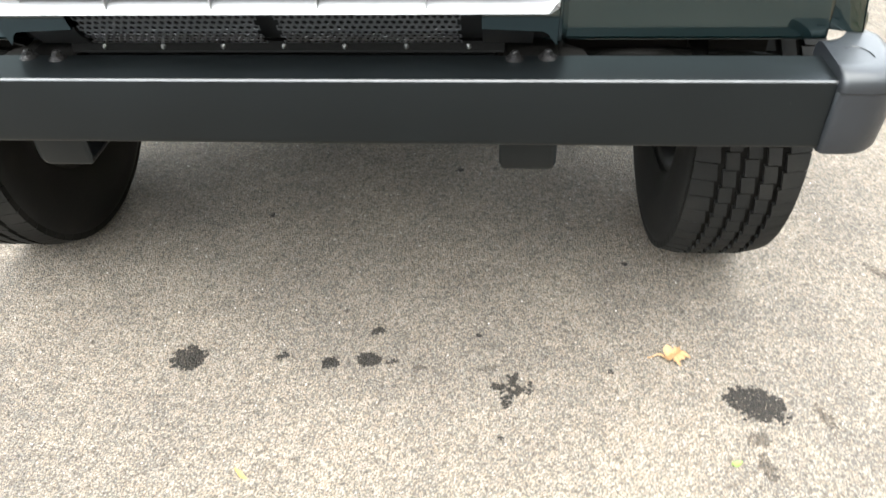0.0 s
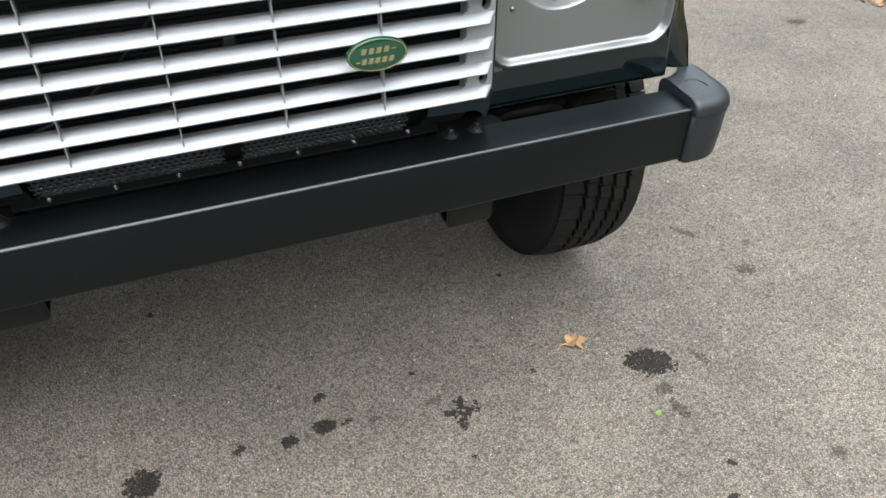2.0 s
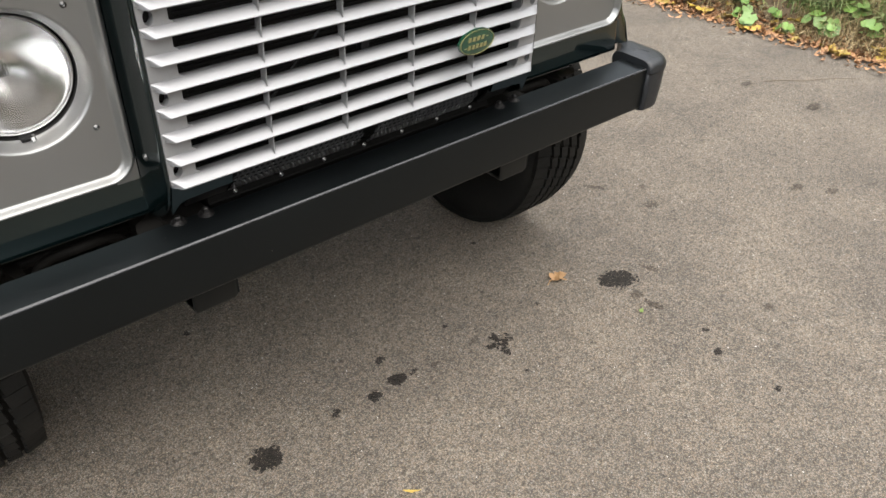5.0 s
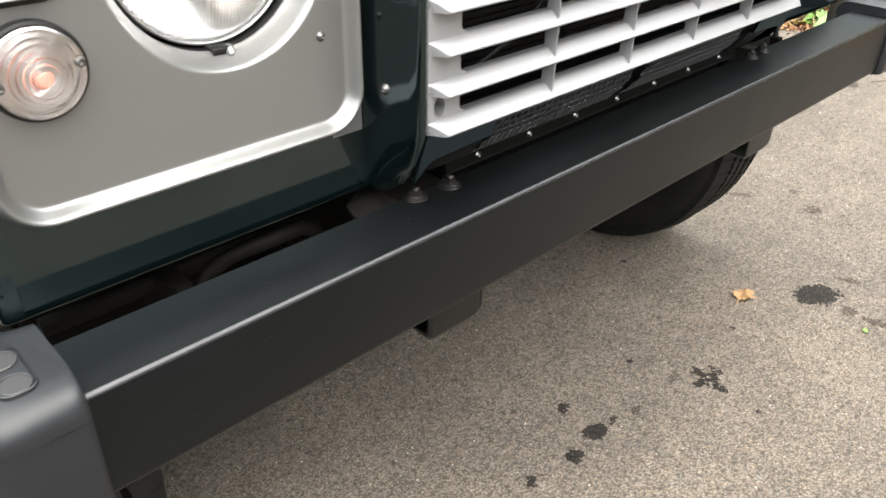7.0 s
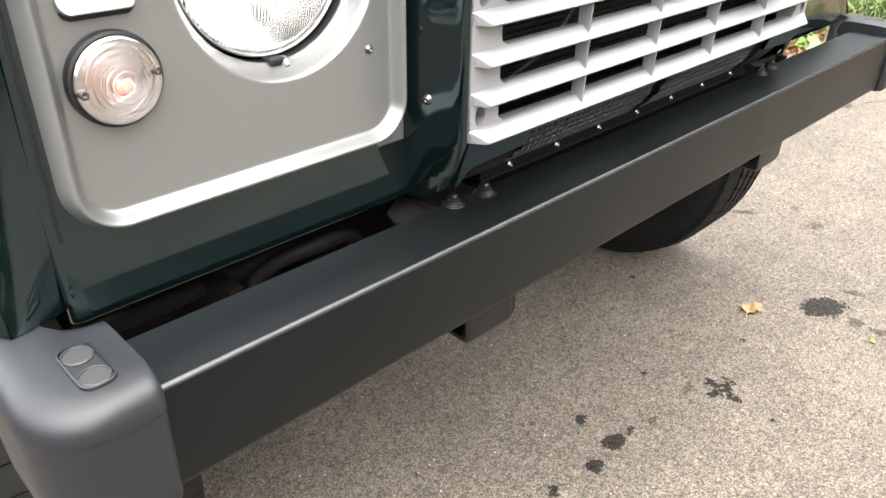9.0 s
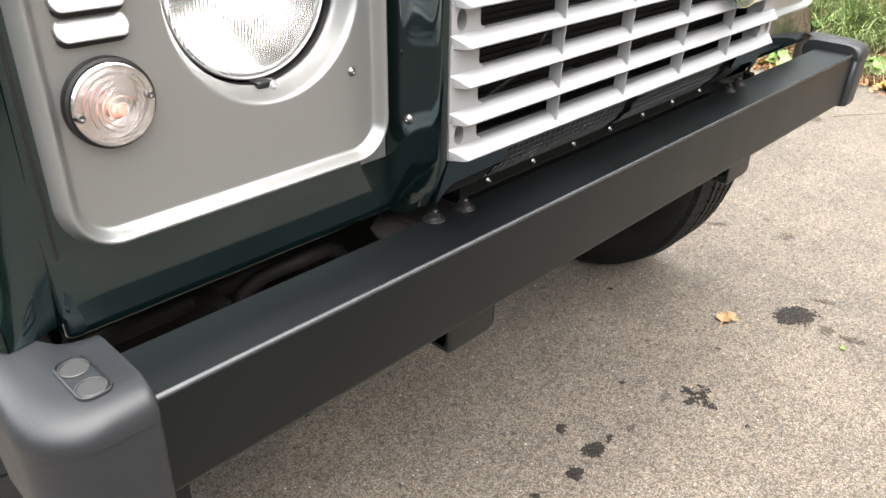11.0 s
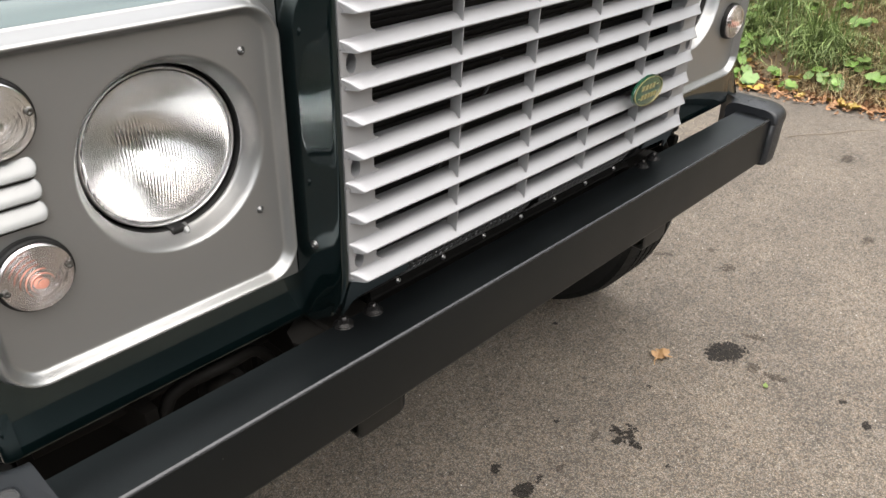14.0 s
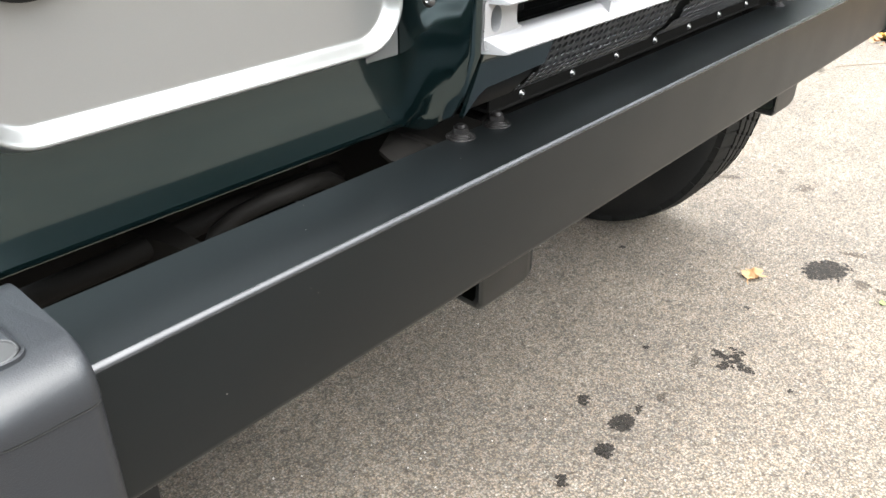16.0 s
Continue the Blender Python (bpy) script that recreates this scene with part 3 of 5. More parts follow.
    loft(bm, [[p + Vector((0, 0.0028 * math.cos(a), 0.0028 * math.sin(a))) for a in [math.pi * j / 4 for j in range(8)]] for p in way])
    part("cable", bm, RUBBERY, body, "dark cable behind the slats", smooth=True)
    # green sheet edge under the lowest slat, its corners cut down to the uprights
    bm = bmesh.new()
    prism_x(bm, [(0.084, 0.782), (0.1020, 0.735), (0.1080, 0.7155), (0.112, 0.7175), (0.106, 0.737), (0.088, 0.784)], -0.420, 0.420)
    for s in (-1, 1):
        prism_x(bm, [(0.0610, 0.7520), (0.0680, 0.7400), (0.0920, 0.7140), (0.0960, 0.7150), (0.0730, 0.7430), (0.0650, 0.7530)], s * 0.388, s * 0.312)
    smooth_angle(part("lower_panel", bm, TRIM, body, "black panel below the slats"), 50)
    bm = bmesh.new()
    prism_x(bm, [(0.0440, 0.7880), (0.0450, 0.7790), (0.0470, 0.7780), (0.0490, 0.7790), (0.0490, 0.7880)], -0.3115, 0.3115)
    for s in (-1, 1):
        sheet = [(0.3115, 0.7880), (0.3115, 0.7545), (0.400, 0.7500), (0.4085, 0.7450), (0.4225, 0.7240), (0.4225, 0.7880)]
        loft(bm, [[(s * x, y + 0.35 * (0.788 - z), z) for x, z in sheet] for y in (0.0400, 0.0415, 0.0450)])
    smooth_angle(part("surround_edge", bm, GREEN, body, "dark green sheet edge below the slats"), 40)
    return body


grille_body = grille()


def mesh_strip(x0, x1):
    """Punched sheet with staggered round holes, bent back towards its lower edge."""
    bm = bmesh.new()
    line = [Vector((0, 0.0485, 0.7790)), Vector((0, 0.0665, 0.7410)), Vector((0, 0.0935, 0.7135))]
    bends = [0.0, (line[1] - line[0]).length]
    bends.append(bends[1] + (line[2] - line[1]).length)

    def at(x, d, deep=0.0):
        k = 0 if d < bends[1] else 1
        q = (d - bends[k]) / (bends[k + 1] - bends[k])
        p = line[k].lerp(line[k + 1], q)
        back = Vector((0, 0.8, 0.55)) * deep
        return bm.verts.new((x, p.y + back.y, p.z + back.z))

    rows = 7
    high = bends[2] / rows
    n = round((x1 - x0) / 0.0112)
    wide = (x1 - x0) / n
    turn = [2 * math.pi * (k + 0.5) / 12 for k in range(12)]
    for r in range(rows):
        for i in range(n + r % 2):
            cx, cd = x0 + (i + (0.0 if r % 2 else 0.5)) * wide, (r + 0.5) * high
            half = 0.5 * wide
            if r % 2 and i in (0, n):
                continue
            inner, outer, deep = [], [], []
            for a in turn:
                c, e = math.cos(a), math.sin(a)
                m = max(abs(c), abs(e))
                inner.append(at(cx + 0.37 * wide * c, cd + 0.37 * high * e))
                deep.append(at(cx + 0.37 * wide * c, cd + 0.37 * high * e, 0.0016))
                outer.append(at(cx + half * c / m, min(bends[2], max(0.0, cd + 0.5 * high * e / m))))
            for k in range(12):
                j = (k + 1) % 12
                bm.faces.new((outer[k], outer[j], inner[j], inner[k]))
                bm.faces.new((inner[k], inner[j], deep[j], deep[k]))
    return part("mesh_strip", bm, MESH, grille_body, "dark metal punched mesh strip")


mesh_strip(-0.305, -0.022)
mesh_strip(0.004, 0.281)

bm = bmesh.new()
prism_x(bm, [(0.093, 0.7165), (0.0925, 0.7015), (0.090, 0.6995), (0.135, 0.6995), (0.135, 0.7025), (0.096, 0.7035), (0.096, 0.7165)], -0.345, 0.345)
part("mounting_strip", bm, DARK, grille_body, "black strip holding the mesh")


def screw(x, y, z, parent, r=0.0045, m=None, material=None):
    bm = bmesh.new()
    lathe(bm, [(r * 1.5, 0), (r * 1.5, 0.0008), (r, 0.001), (r * 0.92, 0.0026), (r * 0.55, 0.0036), (r * 0.42, 0.0036), (r * 0.36, 0.0024), (0, 0.0024)], 16)
    return part("screw", bm, material or STEEL, parent, "small bright screw", smooth=True, m=m or (Matrix.Translation((x, y, z)) @ FORWARD))


for i in range(7):
    screw(-0.2905 + 0.0968 * i, 0.0925, 0.7085, grille_body, 0.0031)


def emblem():
    """Oval enamel badge with a gold rim; the lettering is drawn as plain bars."""
    cx, cy, cz, rx, rz = 0.2185, 0.0065, 0.9035, 0.0475, 0.0262
    bm = bmesh.new()
    n = 48
    rings = []
    for k, y in ((1.0, cy + 0.005), (1.0, cy + 0.002), (0.985, cy), (0.93, cy - 0.001), (0.5, cy - 0.0016), (0.02, cy - 0.0018)):
        rings.append([(cx + rx * k * math.cos(2 * math.pi * i / n), y, cz + rz * k * math.sin(2 * math.pi * i / n)) for i in range(n)])
    loft(bm, rings)
    badge = smooth_angle(part("emblem", bm, BADGE, car, "oval green badge with gold rim and lettering"), 40)
    bm = bmesh.new()
    rings = [[(cx + (rx * k) * math.cos(2 * math.pi * i / n), y, cz + (rz * k) * math.sin(2 * math.pi * i / n)) for i in range(n)] for k, y in ((0.95, cy - 0.0008), (0.945, cy - 0.0022), (0.915, cy - 0.0022), (0.91, cy - 0.0008))]
    loft(bm, rings, caps=False)
    part("badge_rim", bm, GOLD, badge, "thin gold line")
    lean = 0.28
    for line, (zc, xs, w) in enumerate(((cz + 0.0078, (-0.021, -0.0095, 0.002, 0.0135), 0.0088), (cz - 0.0078, (-0.0215, -0.011, -0.0005, 0.010, 0.0205), 0.0082))):
        for dx in xs:
            bm = bmesh.new()
            h = 0.0043
            q = []
            for sx, sz in ((-1, -1), (1, -1), (1, 1), (-1, 1)):
                q.append((cx + dx + sx * w * 0.42 + lean * sz * h, zc + sz * h))
            loft(bm, [[(x, cy - y, z) for x, z in q] for y in (0.001, 0.0026)])
            part("letter_bar", bm, GOLD, badge)
    for dx, zc in ((0.025, cz + 0.0078), (-0.031, cz - 0.0078)):
        bm = bmesh.new()
        box(bm, cx + dx - 0.003, cx + dx + 0.003, cy - 0.0026, cy - 0.001, zc - 0.0008, zc + 0.0008)
        part("letter_bar", bm, GOLD, badge)
    # stem that holds the badge to the slats
    bm = bmesh.new()
    box(bm, cx - 0.012, cx + 0.012, cy + 0.005, 0.075, cz - 0.004, cz + 0.004, 0.002)
    part("badge_mount", bm, TRIM, badge)


emblem()

# ---- wings, pillars, bonnet ----


def wing(s):
    """Front wing: front face rolled over into the top, side plate cut for the wheel, flared arch."""
    prof = [(0.1190, 0.7085), (0.1193, 0.7125), (0.1254, 0.772), (0.128, 0.790), (0.128, 0.83), (0.128, 1.098)]
    for i in range(1, 11):
        a = (math.pi / 2) * i / 10 * 0.965
        prof.append((0.128 + 0.075 * (1 - math.cos(a)), 1.098 + 0.075 * math.sin(a)))
    prof += [(0.5, 1.192), (0.9, 1.214), (1.25, 1.232)]
    bm = bmesh.new()
    xs = (0.405, 0.47, 0.79, 0.826, 0.8315, 0.8345, 0.8355)
    drops = (0, 0, 0, 0, 0.0012, 0.004, 0.009)
    rings = []
    for x, d in zip(xs, drops):
        rings.append([(s * x, y + (d if z < 1.15 else 0.4 * d), z - (d if z > 1.12 else 0)) for y, z in prof])
    # turned-in bottom flange of the front face
    rings = [[(r[0][0], r[0][1] + 0.022, 0.7095), (r[0][0], r[0][1] + 0.0012, 0.7068)] + r for r in rings]
    loft(bm, rings, closed=False, caps=False)
    # opening for the lamps, behind their panel
    hole = [f for f in bm.faces if 0.47 < abs(f.calc_center_median().x) < 0.79 and 0.84 < f.calc_center_median().z < 1.09 and f.calc_center_median().y < 0.13]
    bmesh.ops.delete(bm, geom=hole, context="FACES")
    body = smooth_angle(part("front_wing", bm, GREEN, car, "glossy dark green front wing"), 40)
    arch = [(0.134, 0.717), (0.133, 0.780), (0.131, 0.870), (0.1290, 0.968), (0.1300, 1.060), (0.152, 1.128), (0.26, 1.158), (0.45, 1.170), (0.655, 1.174)]
    lip = [(0.122, 0.717), (0.139, 0.767), (0.182, 0.830), (0.226, 0.903), (0.268, 0.991), (0.335, 1.045), (0.425, 1.066), (0.54, 1.074), (0.655, 1.076)]
    edge = [(0.205, 0.713), (0.262, 0.700), (0.300, 0.735), (0.336, 0.800), (0.376, 0.862), (0.425, 0.915), (0.485, 0.942), (0.56, 0.955), (0.655, 0.960)]
    mirror = lambda c: c + [(1.31 - y, z) for y, z in c[-2::-1]]
    arch, lip, edge = mirror(arch), mirror(lip), mirror(edge)
    bm = bmesh.new()
    strips = []
    for (ya, za), (yl, zl), (ye, ze) in zip(arch, lip, edge):
        row = []
        for k in range(6):
            q = k / 5
            b = 0.5 * math.sin(math.pi * q) * 0.010
            row.append((s * (0.834 + 0.050 * q + b), ya + (yl - ya) * q - b * 0.6 * (1 if ya < 0.655 else -1), za + (zl - za) * q))
        strips.append(row)
    loft(bm, strips, closed=False, caps=False)
    smooth_angle(part("wheel_arch", bm, GREEN, body, "flared green wheel arch"), 50)
    # satin outer face of the arch, turned in at the wheel opening
    bm = bmesh.new()
    strips = []
    for (yl, zl), (ye, ze) in zip(lip, edge):
        row = []
        for k in range(6):
            q = k / 5
            row.append((s * (0.8845 + 0.050 * q - 0.012 * q * q), yl + (ye - yl) * q, zl + (ze - zl) * q))
        inward = 1 if ye < 0.655 else -1
        row.append((s * 0.918, ye + 0.004 * inward, ze - 0.002))
        row.append((s * 0.840, ye + 0.010 * inward, ze - 0.004))
        strips.append(row)
    loft(bm, strips, closed=False, caps=False)
    smooth_angle(part("arch_flare", bm, FLARE, body, "dark green outer face of the arch"), 40)
    # rolled bead along the crease of the arch
    bm = bmesh.new()
    loft(bm, [[(s * (0.8842 + 0.0009 * math.cos(a)), y + 0.0009 * math.sin(a) * (1 if y < 0.655 else -1), z + 0.0008 * math.sin(a)) for a in [math.pi * k / 4 for k in range(8)]] for y, z in lip])
    part("arch_bead", bm, FLARE, body, "thin rolled bead", smooth=True)
    # plain side between arch and door
    bm = bmesh.new()
    vs = [bm.verts.new((s * 0.8345, y, z)) for y, z in ([(0.150, 1.137), (0.175, 1.163), (0.5, 1.182), (0.9, 1.205), (1.25, 1.222), (1.25, 0.66), (1.19, 0.66)] + arch[4:][::-1])]
    bm.faces.new(vs)
    part("wing_side", bm, GREEN, body)
    # soft rubber seal line between the front face and the arch
    bm = bmesh.new()
    box(bm, min(s * 0.8245, s * 0.8275), max(s * 0.8245, s * 0.8275), 0.1262, 0.130, 0.784, 1.12, 0.0008)
    part("seam", bm, TRIM, body)
    return body


for s in (-1, 1):
    wing(s)


def grille_pillar(s):
    """Green upright between lamp panel and grille, rolled forward to the grille's edge."""
    out = [(0.4420, 0.131), (0.4415, 0.119), (0.4400, 0.1085), (0.4378, 0.0985), (0.4350, 0.0870), (0.4322, 0.0750), (0.4300, 0.0620), (0.4288, 0.0520), (0.4278, 0.0462), (0.4264, 0.0430), (0.4248, 0.0420), (0.4234, 0.0428), (0.4234, 0.131)]
    bm = bmesh.new()
    rings = [[(s * x, max(y + k, 0.0420 + k2), z) for x, y in out] for z, k, k2 in ((0.7060, 0.006, 0.058), (0.7085, 0.002, 0.053), (0.7240, 0.0, 0.030), (0.7500, 0.0, 0.015), (0.7880, 0.0, 0.0), (1.19, 0.0, 0.0))]
    loft(bm, rings)
    p = smooth_angle(part("grille_pillar", bm, GREEN, car, "glossy dark green upright beside the grille"), 40)
    n = Matrix.Translation((s * 0.4364, 0.0922, 0.8285)) @ pose(0, 0, 0, 0, 0, s * 74) @ FORWARD
    screw(0, 0, 0, p, 0.0042, m=n, material=SCREWGREY)


for s in (-1, 1):
    grille_pillar(s)

LX, LZ = 0.587, 0.985


def lamp_panel(s):
    """Pressed lamp surround: raised rounded frame, sunk plate, dished round the headlamp."""
    x0, x1, z0, z1, R = 0.4425, 0.8210, 0.7790, 1.143, 0.052
    cx, cz, hx, hz = (x0 + x1) / 2, (z0 + z1) / 2, (x1 - x0) / 2, (z1 - z0) / 2
    step = 0.0016
    nx, nz = int((0.8240 - 0.4430) / step), int((1.147 - 0.7755) / step)

    def edge_room(x, z):
        dx, dz = abs(x - cx) - (hx - R), abs(z - cz) - (hz - R)
        return R - math.hypot(max(dx, 0), max(dz, 0)) - min(max(dx, dz), 0)

    def depth(x, z):
        sd = edge_room(x, z)
        outside = 0.1250 if x < 0.482 else 0.1330
        if sd <= 0:
            return outside
        y = outside + (0.1080 - outside) * sstep(-0.002, 0.0105, sd)
        y += (0.1225 - 0.1080) * sstep(0.0100, 0.0215, sd)
        r = math.hypot(x - LX, z - LZ)
        if r < 0.117:
            y += 0.026 * sstep(0.111, 0.0945, r)
        return y

    bm = bmesh.new()
    grid = {}
    for i in range(nx + 1):
        for j in range(nz + 1):
            x, z = 0.4430 + i * step, 0.7755 + j * step
            r = math.hypot(x - LX, z - LZ)
            # outside the rounded frame the sheet ends along its curve
            over = -0.0015 - edge_room(x, z)
            keep = r > 0.1005
            if over > 0 and x >= 0.486:
                ux, uz = max(abs(x - cx) - (hx - R), 0), max(abs(z - cz) - (hz - R), 0)
                uh = max(math.hypot(ux, uz), 1e-6)
                keep = over < 3.0 * step
                x, z = x - math.copysign(ux / uh * over, x - cx), z - math.copysign(uz / uh * over, z - cz)
            grid[i, j] = bm.verts.new((s * x, depth(x, z), z)) if keep else None
    for i in range(nx):
        for j in range(nz):
            q = [grid[i, j], grid[i + 1, j], grid[i + 1, j + 1], grid[i, j + 1]]
            q = [v for v in q if v is not None]
            if len(q) > 2:
                bm.faces.new(q)
    panel = part("lamp_panel", bm, SILVER, car, "pressed silver-grey lamp surround with raised frame", smooth=True)
    bm = bmesh.new()
    lathe(bm, [(r, 0.0004 - 0.1225 - 0.026 * sstep(0.111, 0.0945, r)) for r in (0.1040, 0.1030, 0.1020, 0.1010, 0.1000, 0.0990, 0.0980, 0.0974, 0.0969)] + [(0.0966, -0.1490)], 96)
    part("lamp_lip", bm, SILVER, panel, "turned lip of the lamp opening", smooth=True, m=Matrix.Translation((s * LX, 0, LZ)) @ FORWARD)
    bm = bmesh.new()
    lathe(bm, [(0.0972, -0.1480), (0.0967, -0.1492), (0.0967, -0.165)], 72)
    part("lamp_ring", bm, TRIM, panel, "black inner edge of the lamp opening", smooth=True, m=Matrix.Translation((s * LX, 0, LZ)) @ FORWARD)
    for z in (1.0217, 0.9990, 0.9755):
        bm = bmesh.new()
        rings = []
        for inset, high in ((0.0, 0.0), (0.0002, 0.55), (0.0007, 0.82), (0.0018, 0.96), (0.0036, 1.0), (0.0088, 1.0)):
            r = 0.0097 - inset
            ring = []
            for i in range(28):
                b = 2 * math.pi * i / 28
                drop = -r * math.sin(b) / 0.0097
                ring.append((s * (0.7585 + (0.0215 if math.cos(b) > 0 else -0.0215) + r * math.cos(b)), 0.1235 - high * (0.0066 + 0.0060 * drop), z + r * math.sin(b)))
            rings.append(ring)
        loft(bm, rings)
        smooth_angle(part("vent_rib", bm, SILVER, panel, "raised oblong rib"), 50)
        # dark strip under the rib's lower edge
        bm = bmesh.new()
        slot = [(0.7585 + sx * 0.0205 + 0.0092 * math.cos(a), z - 0.0062 + 0.0078 * math.sin(a)) for sx, a0 in ((-1, 180), (1, 270)) for a in [radians(a0 + 15 * k) for k in range(7)]]
        loft(bm, [[(s * x, y, zz) for x, zz in slot] for y in (0.1205, 0.1222)])
        part("rib_dark_strip", bm, TRIM, panel, "dark strip under the rib")
    for x, z in ((0.4935, 1.0840), (0.4915, 0.8878)):
        screw(s * x, 0.1225, z, panel, 0.0033, material=SCREWGREY)
    # lamp adjuster in its notch
    bm = bmesh.new()
    stub = [(-0.0050, 0.1480), (-0.0042, 0.1395), (-0.0020, 0.1370), (0.0020, 0.1370), (0.0042, 0.1395), (0.0050, 0.1480)]
    loft(bm, [[(s * (LX - 0.006) + x * k, y + d, LZ + z) for x, y in stub] for z, k, d in ((-0.0935, 1.0, 0.004), (-0.0990, 1.0, 0.0), (-0.1040, 0.85, 0.0005), (-0.1065, 0.5, 0.004))])
    smooth_angle(part("adjuster", bm, SILVER, panel, "small grey lamp adjuster"), 40)
    bm = bmesh.new()
    box(bm, s * LX - 0.011, s * LX + 0.007, 0.1405, 0.160, LZ - 0.0992, LZ - 0.0930, 0.0015)
    part("adjuster_notch", bm, TRIM, panel, "dark notch in the lamp opening")
    return panel


for s in (-1, 1):
    lamp_panel(s)


def headlamp(s):
    at = Matrix.Translation((s * (LX - 0.001), 0.1710, LZ - 0.0015)) @ FORWARD @ Matrix.Diagonal((1.045, 1.045, 1.045, 1))
    bm = bmesh.new()
    lathe(bm, [(0.0888, -0.03), (0.0888, 0.010), (0.0882, 0.0125), (0.0868, 0.0135), (0.0856, 0.0125), (0.0852, 0.009), (0.0852, -0.03)], 72)
    lamp = part("headlamp", bm, RIMGREY, car, "round headlamp with fluted clear glass", smooth=True, m=at)
    bm = bmesh.new()
    prof = [(0.004 + 0.081 * k / 16, -0.066 + 0.072 * (k / 16) ** 2) for k in range(17)]
    lathe(bm, [(0.0, -0.066)] + prof + [(0.0852, 0.007)], 72)
    part("reflector", bm, REFLECTOR, lamp, "mirror-like lamp bowl", smooth=True)
    bm = bmesh.new()
    rs = [0.0848 * k / 14 for k in range(15)]
    dome = lambda r, h: h * (1 - (r / 0.0848) ** 2)
    lathe(bm, [(r, 0.010 + dome(r, 0.020)) for r in rs] + [(r, 0.0075 + dome(r, 0.0185)) for r in rs[::-1]], 72)
    lens = part("lens", bm, LENS, lamp, "domed fluted glass", smooth=True)
    lens.visible_shadow = False
    bm = bmesh.new()
    lathe(bm, [(0, -0.012), (0.008, -0.013), (0.0095, -0.018), (0.0095, -0.045), (0, -0.045)], 24)
    part("bulb_shield", bm, STEEL, lamp, smooth=True)
    bm = bmesh.new()
    lathe(bm, [(0.0889, -0.012), (0.108, -0.014), (0.108, -0.035), (0.0889, -0.035)], 64, closed=True)
    part("gasket", bm, TRIM, lamp, smooth=True)
    return lamp


for s in (-1, 1):
    headlamp(s)


def round_lamp(s, z, amber):
    at = Matrix.Translation((s * 0.7570, 0.1225, z)) @ FORWARD @ Matrix.Diagonal((0.94, 0.94, 0.80, 1))
    bm = bmesh.new()
    lathe(bm, [(0.0, 0), (0.0415, 0), (0.0418, 0.006), (0.0412, 0.0105), (0.0385, 0.012), (0.0375, 0.010), (0.0, 0.010)], 56)
    kind = ("indicator_lamp", "round clear indicator lamp with amber bulb") if amber else ("side_lamp", "round clear side lamp with ringed lens")
    lamp = part(kind[0], bm, TRIM, car, kind[1], smooth=False, m=at)
    bm = bmesh.new()
    lathe(bm, [(0.0, 0.0105)] + [(0.004 * k, 0.0105 + 0.0075 * (k / 9) ** 2) for k in range(1, 10)] + [(0.0368, 0.0125)], 48)
    part("reflector", bm, WHITE_BASE if amber else REFLECTOR, lamp, smooth=True)
    # stepped lens: rings stand out like terraces round a central button
    outer = [(0.0378, 0.0115), (0.0378, 0.0175), (0.0368, 0.0190)]
    for k in range(6):
        r0, r1 = 0.0360 - 0.0048 * k, 0.0360 - 0.0048 * (k + 1)
        h0 = 0.0195 + 0.0145 * (1 - (r0 / 0.036) ** 2)
        h1 = 0.0195 + 0.0145 * (1 - (r1 / 0.036) ** 2)
        outer += [(r0, h0), (r0 - 0.0007, h0 + 0.0019), (r1 + 0.0005, h1 + 0.0003)]
    outer += [(0.0062, 0.0335), (0.0052, 0.0352), (0.0025, 0.0360), (0.0, 0.0361)]
    inner = [(0.0, 0.0315), (0.010, 0.0295), (0.020, 0.0255), (0.030, 0.0200), (0.0352, 0.0165), (0.0355, 0.0115)]
    bm = bmesh.new()
    lathe(bm, outer + inner, 56, closed=True)
    lens = smooth_angle(part("lens", bm, CLEAR, lamp, "clear ringed plastic lens"), 30)
    lens.visible_shadow = False
    bm = bmesh.new()
    bmesh.ops.create_uvsphere(bm, u_segments=20, v_segments=12, radius=0.0086 if amber else 0.0080)
    part("bulb", bm, AMBER if amber else CHROME, lamp, "amber bulb" if amber else "clear bulb", smooth=True, m=pose(0, -0.006, 0.0165))
    for sx in (-1, 1):
        bm = bmesh.new()
        lathe(bm, [(0.0042, 0.012), (0.0042, 0.0205), (0.0036, 0.0218), (0.0015, 0.0218), (0.0012, 0.0206), (0.0, 0.0206)], 14)
        part("lamp_screw", bm, STEEL, lamp, smooth=True, m=pose(sx * 0.0325, -0.004 * sx * s, 0))
    return lamp


for s in (-1, 1):
    round_lamp(s, 1.0730, False)
    round_lamp(s, 0.9130, True)

bm = bmesh.new()
prism_x(bm, [(0.095, 1.19), (0.085, 1.215), (0.11, 1.235), (0.6, 1.265), (1.25, 1.27), (1.25, 1.20), (0.14, 1.19)], -0.425, 0.425)
smooth_angle(part("bonnet", bm, GREEN, car, "glossy dark green bonnet"), 30)

# the body behind the bonnet, never looked at closely
bm = bmesh.new()
prism_x(bm, [(1.26, 0.62), (1.26, 1.27), (1.42, 1.30), (1.75, 1.93), (1.9, 1.98), (4.1, 1.98), (4.14, 1.9), (4.14, 0.62), (3.75, 0.62), (3.62, 0.86), (3.05, 0.86), (2.92, 0.62)], -0.80, 0.80)
smooth_angle(part("body_shell", bm, GREEN, car, "plain dark green body"), 30)

# ---- wheels ----


